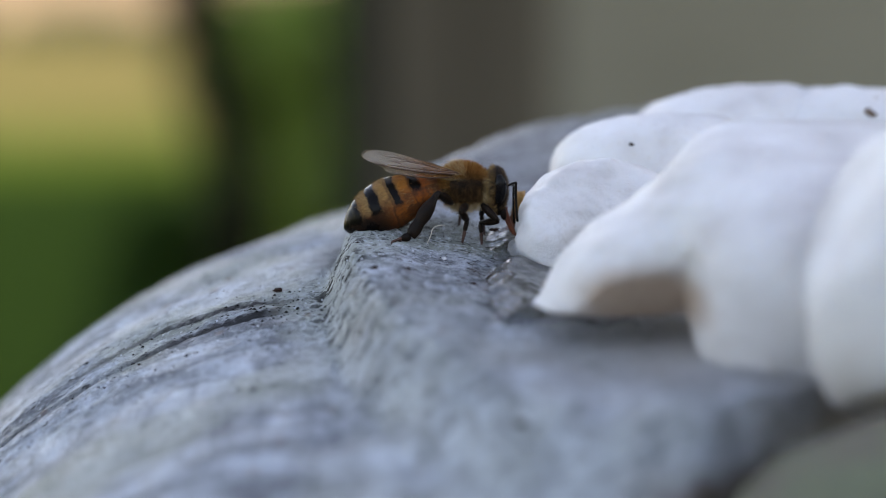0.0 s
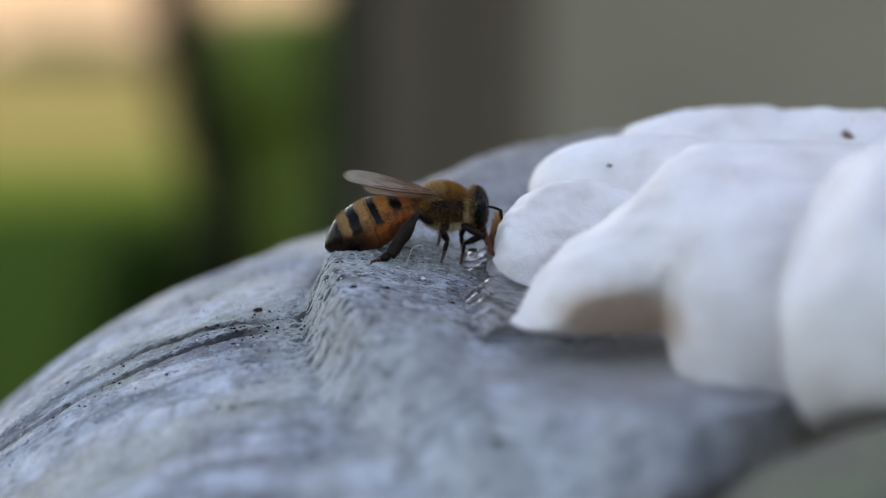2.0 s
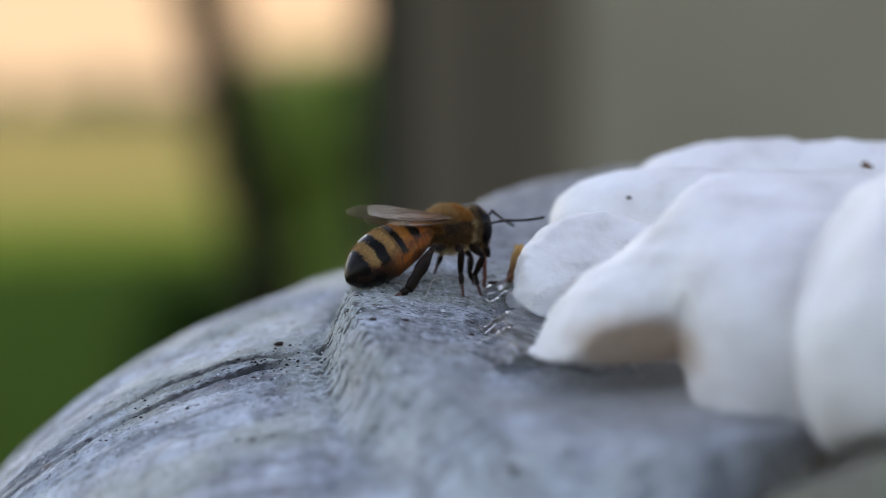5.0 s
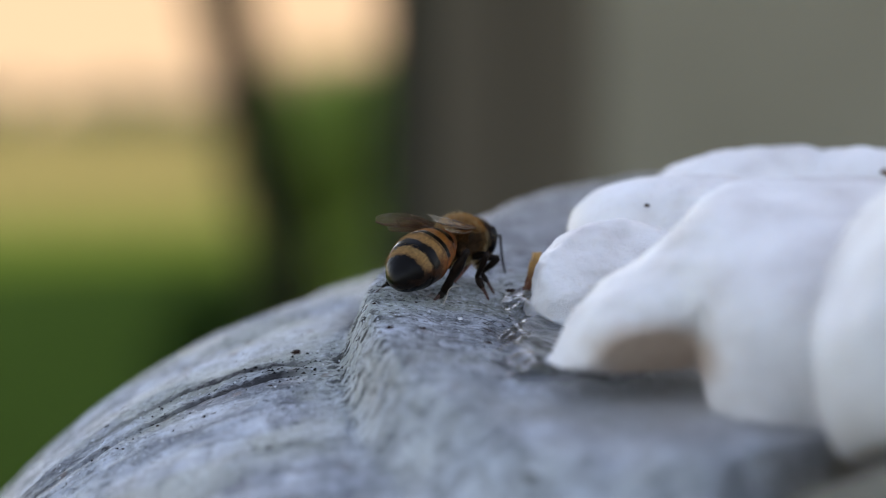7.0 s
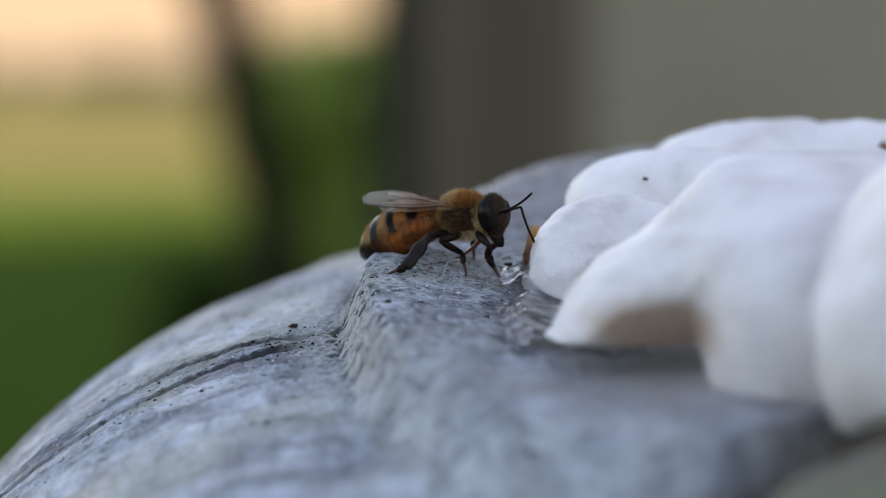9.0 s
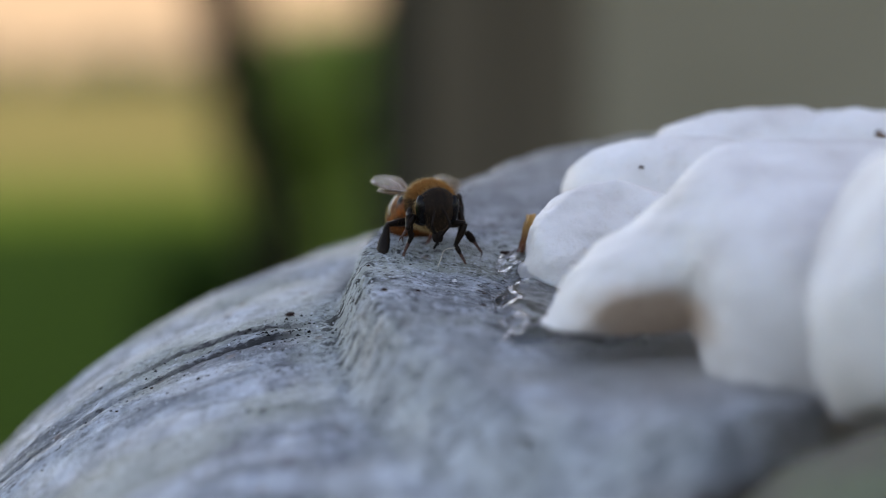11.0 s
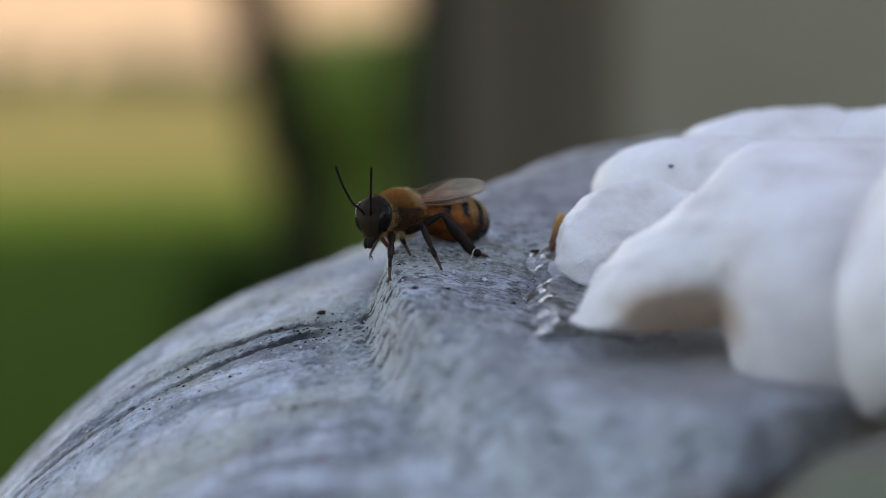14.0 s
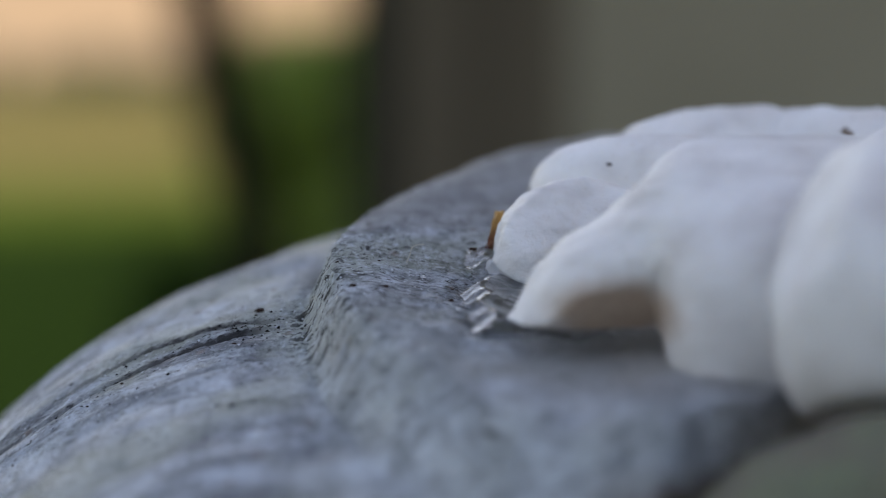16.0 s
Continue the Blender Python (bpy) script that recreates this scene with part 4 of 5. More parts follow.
# thorax and its coat
thorax = part("thorax", ellipsoid((-0.02, 0, -0.22), (1.85, 1.70, 1.58)), CUTICLE, bee, "dark thorax under golden fur")
tp, tn = scatter_ellipsoid((-0.02, 0, -0.22), (1.83, 1.68, 1.56), 11500, 3, lambda d: d.z > 0.30 or (d.x < -0.6 and d.z > -0.1))
v, f = hairs(tp, tn, 0.42, 0.0085, (-0.25, 0, 0.05), 31, 0.38)
from_arrays("fur", v, f, FUR_GOLD, thorax, "dense golden-brown fur", smooth=False)
tp, tn = scatter_ellipsoid((-0.02, 0, -0.22), (1.83, 1.68, 1.56), 8500, 8, lambda d: d.z < 0.50)
v, f = hairs(tp, tn, 0.40, 0.009, (-0.15, 0, -0.1), 35, 0.45)
from_arrays("fur", v, f, FUR_BROWN, thorax, "dark brown fur on the flanks", smooth=False)
tp, tn = scatter_ellipsoid((-0.02, 0, -0.22), (1.83, 1.68, 1.56), 2000, 4, lambda d: d.z < -0.72 or (d.z < 0.35 and d.x > 0.66))
v, f = hairs(tp, tn, 0.62, 0.010, (-0.1, 0, -0.3), 32, 0.32)
from_arrays("fur", v, f, FUR_PALE, thorax, "pale fur on the underside", smooth=False)

tp, tn = scatter_ellipsoid((-0.02, 0, -0.22), (1.84, 1.69, 1.57), 1500, 10, lambda d: d.x < 0.0 and d.z > 0.25)
v, f = hairs(tp, tn, 0.58, 0.009, (-0.3, 0, 0.05), 37, 0.32)
from_arrays("fur", v, f, FUR_PALE, thorax, "lighter golden hairs on the back", smooth=False)

# abdomen
v, f = abdomen_mesh()
abdomen = from_arrays("abdomen", v, f, ABDOMEN, bee, "amber abdomen with black and tan bands")
v, f = abdomen_hairs()
from_arrays("fuzz", v, f, FUR_TAN, abdomen, "short pale hairs in bands", smooth=False)
waist = part("waist", ellipsoid((-1.75, 0, -0.35), (0.5, 0.55, 0.6), levels=3), CUTICLE, bee)

# head: a flat wedge, wider than deep, narrowing to the jaws
HEAD_AT = (2.36, 0, -0.52)


def wedge(p):
    k = max(0.0, -p.z / 1.75)
    return Vector((p.x * (1 - 0.25 * k) + 0.22 * k, p.y * (1 - 0.66 * k), p.z * (1 + 0.08 * k)))


head = part("head", ellipsoid((0, 0, 0), (0.86, 1.56, 1.74), (0, 0, 0), 4, wedge), CUTICLE, bee, "dark brown furry head")
for s in (-1, 1):
    eye = part("compound_eye", ellipsoid((0.13, s * 1.12, 0.12), (0.52, 0.48, 1.10), (s * -8, 0, 0), 4), EYE, head, "glossy black oval eye")
    jaw = part("mandible", ellipsoid((0.52, s * 0.18, -1.70), (0.24, 0.24, 0.52), (0, -8, 0), 3), CUTICLE, head)
tp, tn = scatter_ellipsoid((0, 0, 0), (0.84, 1.52, 1.70), 2200, 5, lambda d: abs(d.y) < 0.78 and d.z > -0.8)
v, f = hairs([wedge(p) for p in tp], tn, 0.19, 0.009, (0, 0, 0.1), 33, 0.35)
from_arrays("fur", v, f, FUR_DARK, head, "short brown fur", smooth=False)
tp, tn = scatter_ellipsoid((0, 0, 0), (0.84, 1.54, 1.70), 1100, 7, lambda d: d.x < -0.1)
v, f = hairs([wedge(p) for p in tp], tn, 0.42, 0.010, (-0.5, 0, -0.2), 34, 0.3)
from_arrays("collar", v, f, FUR_TAN, head, "pale collar of hairs behind the eyes", smooth=False)

tp, tn = scatter_ellipsoid((0, 0, 0), (0.85, 1.54, 1.72), 700, 9, lambda d: d.x > 0.25 and abs(d.y) < 0.72)
v, f = hairs([wedge(p) for p in tp], tn, 0.13, 0.008, (0, 0, -0.2), 36, 0.35)
from_arrays("fur", v, f, FUR_TAN, head, "pale fuzz on the face", smooth=False)

# tongue: a curved tapering tube that swings out below the jaws
v, f = tube([Vector(p) * MM for p in ((0, 0, 0.3), (0.10, 0, -0.25), (0.34, 0, -0.85), (0.70, 0, -1.45), (1.12, 0, -2.2), (1.52, 0, -3.3), (1.72, 0, -4.2))],
            [r * MM for r in (0.20, 0.22, 0.21, 0.18, 0.15, 0.12, 0.06)], 10)
tongue = from_arrays("proboscis", v, f, TONGUE, head, "reddish brown proboscis")


def antenna_parts(side):
    v1, f1 = tube([Vector((k * 0.28, 0, 0.05 * math.sin(k * 0.8))) * MM for k in range(6)], [r * MM for r in (0.09, 0.085, 0.08, 0.085, 0.09, 0.08)], 8)
    scape = from_arrays("antenna", v1, f1, CUTICLE, head, "thin dark elbowed feeler")
    radii, pts = [], []
    for k in range(21):
        pts.append(Vector((k * 0.145, 0, -0.10 * math.sin(k / 20 * 3.14))) * MM)
        radii.append((0.085 + (0.014 if k % 2 else 0.0)) * MM * (1 - 0.25 * (k == 20)))
    v2, f2 = tube(pts, radii, 8)
    whip = from_arrays("flagellum", v2, f2, CUTICLE, scape)
    return scape, whip


antennae = {s: antenna_parts(s) for s in (-1, 1)}

# wings; mesh of the bee's right side, mirrored for its left
wings = {}
for s in (-1, 1):
    for kind in ("fore", "hind"):
        mem, ve = wing_membrane(kind), wing_veins(kind)
        if s > 0:
            mem, ve = mirrored(mem), [mirrored(p) for p in ve]
        w = from_arrays(kind + "wing", *mem, WING, bee, "translucent brownish wing with dark veins")
        for p in ve:
            from_arrays("vein", *p, VEIN, w)
        wings[s, kind] = w

# legs: femur, with tibia and tarsus under it, each along its own +x
LEGS = {"fore": dict(hip=(1.25, 0.65, -1.55), femur=1.75, tibia=1.75, tarsus=1.75, lift=56, foot=(1.7, 1.9)),
        "middle": dict(hip=(0.10, 0.85, -1.60), femur=1.80, tibia=2.10, tarsus=1.95, lift=52, foot=(-0.1, 2.9)),
        "hind": dict(hip=(-0.95, 0.85, -1.45), femur=2.45, tibia=3.75, tarsus=1.35, lift=14, foot=(-5.8, 3.6))}


def limb(length, radii, squash, count=9):
    pts = [Vector((length * k / (count - 1), 0, 0)) * MM for k in range(count)]
    rr = [float(np.interp(k / (count - 1), np.linspace(0, 1, len(radii)), radii)) * MM for k in range(count)]
    sq = [float(np.interp(k / (count - 1), np.linspace(0, 1, len(squash)), squash)) for k in range(count)]
    return tube(pts, rr, 10, sq)


def limb_hairs(length, rad, count, size, seed):
    r = random.Random(seed)
    pts, nrm = [], []
    for _ in range(count):
        a = r.uniform(0, 6.283)
        pts.append(Vector((r.uniform(0.05, 0.98) * length, math.cos(a) * rad * 0.6, math.sin(a) * rad)))
        nrm.append(Vector((0.2, math.cos(a), math.sin(a))))
    return hairs(pts, nrm, size, 0.010, (0.8, 0, 0), seed, 0.25)


def build_leg(kind, side):
    d = LEGS[kind]
    femur = from_arrays({"fore": "foreleg", "middle": "middle_leg", "hind": "hind_leg"}[kind], *limb(d["femur"], (0.18, 0.30, 0.32, 0.25, 0.18), (1, 1, 1)), LEG_DARK, bee, "jointed dark bristly leg")
    if kind == "hind":
        rad, sq = (0.18, 0.30, 0.50, 0.56, 0.44, 0.50, 0.38), (1, 0.75, 0.55, 0.5, 0.55)
    else:
        rad, sq = (0.17, 0.26, 0.29, 0.25, 0.20), (1, 0.9, 0.8)
    tibia = from_arrays("tibia", *limb(d["tibia"], rad, sq, 13), LEG_DARK, femur)
    v, f = limb_hairs(d["tibia"], max(rad) * 0.8, 150, 0.24, 70 + len(kind))
    from_arrays("bristles", v, f, FUR_DARK, femur, smooth=False)
    first = 0.52 * d["tarsus"]
    wide = {"hind": 0.32, "middle": 0.30, "fore": 0.21}[kind]
    pieces = [tube([Vector((first * k / 4, 0, 0)) * MM for k in range(5)], [wide * q * MM for q in (0.62, 0.95, 1.0, 0.9, 0.55)], 10, [0.65] * 5)]
    dark_faces = len(pieces[0][1])
    step = (d["tarsus"] - first) / 4
    for i in range(4):
        pts = [Vector((first + step * (i + 0.33 * k), 0, -0.05 * (i / 4) ** 2)) * MM for k in range(4)]
        pieces.append(tube(pts, [0.15 * q * MM * (1 - 0.10 * i) for q in (0.75, 0.9, 1.0, 0.85)], 8))
    for s in (-1, 1):
        pts = [Vector((d["tarsus"] + 0.11 * k, s * 0.07 * k, -0.05 * k - 0.03 * k * k)) * MM for k in range(4)]
        pieces.append(tube(pts, [0.07 * MM, 0.06 * MM, 0.04 * MM, 0.012 * MM], 6))
    tarsus = from_arrays("tarsus", *merge(*pieces), LEG_RED, femur, "dark foot with reddish clawed toes")
    tarsus.data.materials.append(LEG_DARK)
    for k in range(dark_faces):
        tarsus.data.polygons[k].material_index = 1
    return femur, tibia, tarsus


legs = {}
for kind in LEGS:
    for s in (-1, 1):
        legs[kind, s] = build_leg(kind, s)


# ---- background: lawn, field, tree, shrubs, post, house ----
def build_ground():
    bm = bmesh.new()
    rs = [0.0, 2, 5, 9, 15, 25, 35, 45, 55, 65, 75, 85, 95, 105, 115, 140, 200, 600, 2500]
    sides = 72
    rings = []
    for r in rs:
        ring = []
        for k in range(sides if r else 1):
            a = 2 * math.pi * k / sides
            x, y = r * math.cos(a), r * math.sin(a)
            rise = 0.55 * float(smoothstep(35.0, 110.0, y))        # the field climbs gently to its hedge
            ring.append(bm.verts.new((x, y, GROUND_Z + rise + (0.04 * math.sin(x * 0.4) * math.sin(y * 0.3) if 5 < r < 30 else 0))))
        rings.append(ring)
    for a, b in zip(rings, rings[1:]):
        for k in range(sides):
            j = (k + 1) % sides
            if len(a) == 1:
                bm.faces.new((a[0], b[k], b[j]))
            else:
                bm.faces.new((a[k], b[k], b[j], a[j]))
    ob = part("ground", finish(bm), LAWN)
    return tagged(ob, "green lawn running out to a dry field coloured sunlit yellow", "ground", kind="structure")


def leaf_cloud(clumps, count, size, seed):
    """Small bent leaves scattered through ball-shaped clumps (centre, radius)."""
    r = random.Random(seed)
    verts, faces = [], []
    total = sum(c[1] ** 2 for c in clumps)
    for centre, rad in clumps:
        for _ in range(int(count * rad ** 2 / total)):
            d = Vector((r.gauss(0, 1), r.gauss(0, 1), r.gauss(0, 1))).normalized()
            p = Vector(centre) + d * rad * r.uniform(0.35, 1.0) ** 0.6
            a = Vector((r.gauss(0, 1), r.gauss(0, 1), r.gauss(0, 0.7))).normalized()
            b = a.orthogonal().normalized()
            w = a.cross(b)
            s = size * r.uniform(0.6, 1.3)
            base = len(verts)
            verts += [p - a * s, p + b * s * 0.42 + w * s * 0.1, p + a * s, p - b * s * 0.42 + w * s * 0.1]
            faces += [(base, base + 1, base + 2), (base, base + 2, base + 3)]
    return verts, faces


def build_tree(x, y, height, lean, seed, crown_label, leaves=9000, trunk_r=0.075, mat=None, low=2.6):
    r = random.Random(seed)
    tree = new("tree")
    tree.location = (x, y, GROUND_Z)
    bend = (0, 0.055, -0.085, -0.09, -0.06, -0.02, 0.02, 0.05, 0.06)
    pts = [Vector((lean * (k / 8) ** 1.3 + bend[k], 0.02 * math.sin(k * 2.3), height * k / 8 - 0.05)) for k in range(9)]
    trunk = [tube(pts, [trunk_r * (1.35 if k == 0 else 1 - 0.085 * k) for k in range(9)], 12)]
    clumps = []
    for k in range(11):
        i = r.randint(3, 8)
        a = r.uniform(0, 6.283)
        out = r.uniform(0.5, 1.1) * height * 0.22
        start = pts[i]
        end = start + Vector((math.cos(a) * out, math.sin(a) * out, r.uniform(0.1, 0.6) * height * 0.2))
        mid = (start + end) / 2 + Vector((0, 0, 0.08))
        trunk.append(tube([start, mid, end], [trunk_r * 0.4, trunk_r * 0.28, trunk_r * 0.12], 7))
        if end.z > low:
            clumps.append((end, r.uniform(0.22, 0.42) * height * 0.22 + 0.18))
    clumps.append((pts[-1], 0.5))
    from_arrays("trunk", *merge(*trunk), BARK, tree)
    v, f = leaf_cloud(clumps, leaves, 0.06, seed + 1)
    from_arrays("crown", v, f, mat or LEAF_DARK, tree, smooth=False)
    return tagged(tree, crown_label, "tree")


def build_shrub(x, y, w, h, seed, mat, label, leaves=9000, size=0.045):
    r = random.Random(seed)
    shrub = new("shrub")
    shrub.location = (x, y, GROUND_Z)
    stems, clumps = [], []
    for k in range(9):
        a, out = r.uniform(0, 6.283), r.uniform(0.1, 0.9) * w / 2
        top = Vector((math.cos(a) * out, math.sin(a) * out, r.uniform(0.35, 0.92) * h))
        stems.append(tube([Vector((top.x * 0.15, top.y * 0.15, -0.03)), Vector((top.x * 0.6, top.y * 0.6, top.z * 0.5)), top], [0.022, 0.015, 0.006], 6))
        clumps.append((top - Vector((0, 0, 0.08 * h)), r.uniform(0.22, 0.36) * min(w, h)))
        clumps.append((Vector((top.x * 0.8, top.y * 0.8, top.z * 0.45)), r.uniform(0.2, 0.32) * min(w, h)))
    from_arrays("stems", *merge(*stems), BARK, shrub)
    v, f = leaf_cloud(clumps, leaves, size, seed + 1)
    from_arrays("foliage", v, f, mat, shrub, smooth=False)
    return tagged(shrub, label, "shrub")


def build_post():
    # post cut short so more sky light passes over it
    post = new("short_post")
    post.location = (0.0435, 1.80, GROUND_Z)
    # added side strip, painted dark for the shade and foliage beside the post
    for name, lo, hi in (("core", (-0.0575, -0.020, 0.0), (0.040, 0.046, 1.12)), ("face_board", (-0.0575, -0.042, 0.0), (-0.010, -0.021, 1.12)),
                         ("face_board", (-0.009, -0.034, 0.0), (0.046, -0.021, 1.12)), ("dark_strip", (-0.087, -0.030, 0.0), (-0.058, 0.046, 1.12))):
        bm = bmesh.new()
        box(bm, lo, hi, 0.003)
        part(name, finish(bm, False), DARK_STRIP if lo[0] < -0.07 else POST_PAINT, post)
    bm = bmesh.new()
    box(bm, (-0.093, -0.056, 0.0), (0.060, 0.060, 0.16), 0.006)
    part("base", finish(bm, False), POST_PAINT, post)
    return tagged(post, "square grey-brown boarded timber post", "post")


def build_house():
    house = new("house")
    house.location = (0, 0, GROUND_Z)
    # only the near wall is in view; the rest is sized to cast shade
    x0, x1, y0, y1, top = 0.105, 9.0, 2.6, 23.0, 5.4
    for name, lo, hi in (("wall", (x0, y0, 0), (x1, y0 + 0.2, top)), ("wall", (x0, y0 + 0.2, 0), (x0 + 0.2, y1 - 0.2, top)),
                         ("wall", (x1 - 0.2, y0 + 0.2, 0), (x1, y1 - 0.2, top)), ("wall", (x0, y1 - 0.2, 0), (x1, y1, top))):
        bm = bmesh.new()
        box(bm, lo, hi)
        part(name, finish(bm, False), WALL_PAINT, house)
    bm = bmesh.new()
    box(bm, (x0 - 0.02, y0 - 0.02, top), (x1 + 0.3, y1 + 0.3, top + 0.16), 0.01)
    part("roof", finish(bm, False), ROOF, house)
    return tagged(house, "plain olive-grey rendered house, its unseen length and roof added for shade", "house")


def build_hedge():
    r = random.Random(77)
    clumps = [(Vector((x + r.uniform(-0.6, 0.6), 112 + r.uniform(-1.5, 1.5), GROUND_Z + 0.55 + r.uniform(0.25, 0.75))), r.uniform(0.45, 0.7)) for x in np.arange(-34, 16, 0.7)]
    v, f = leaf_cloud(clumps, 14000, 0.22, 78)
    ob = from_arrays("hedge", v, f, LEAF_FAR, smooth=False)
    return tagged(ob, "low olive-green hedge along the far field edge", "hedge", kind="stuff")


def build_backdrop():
    # glowing sheet stands in for the bright hazy sky along the horizon
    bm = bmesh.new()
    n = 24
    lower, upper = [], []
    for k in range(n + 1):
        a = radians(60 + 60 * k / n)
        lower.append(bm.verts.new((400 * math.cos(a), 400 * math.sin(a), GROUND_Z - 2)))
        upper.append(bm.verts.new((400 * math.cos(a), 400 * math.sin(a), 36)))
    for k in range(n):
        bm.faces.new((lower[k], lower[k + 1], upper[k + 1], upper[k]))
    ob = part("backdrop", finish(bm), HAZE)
    return tagged(ob, "glowing sheet for the bright warm haze on the horizon", "backdrop", kind="structure")


def build_light_block():
    """An unseen plain wall added behind the camera to cut the light on near faces."""
    bm = bmesh.new()
    box(bm, (-3.2, -1.75, GROUND_Z), (4.5, -1.55, GROUND_Z + 1.0))
    return tagged(part("light_block", finish(bm, False), WALL_PAINT), "unseen olive-grey wall added to block light from behind", "wall", kind="structure")


build_ground()
build_light_block()
build_post()
build_house()
build_hedge()
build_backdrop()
build_tree(-0.375, 6.2, 4.6, 0.10, 5, "slim dark-stemmed garden tree in the shade", trunk_r=0.070, low=3.9)
build_shrub(-0.17, 7.6, 0.75, 0.96, 15, LEAF_MID, "leafy green garden shrub in the shade")
build_shrub(-0.08, 8.4, 0.40, 1.08, 17, LEAF_DARK, "narrow dark green shrub beside the post", 4000, 0.04)
build_shrub(-0.42, 5.3, 0.22, 0.64, 16, LEAF_DARK, "low dark green shrub in the shade", 7000, 0.03)


# ---- movement ----
def frame_from(origin, forward, up):
    """A pose with +x along forward and +z near up, in the same units as origin."""
    x = Vector(forward).normalized()
    y = Vector(up).cross(x).normalized()
    z = x.cross(y)
    m = Matrix((x, y, z)).transposed().to_4x4()
    m.translation = origin
    return m


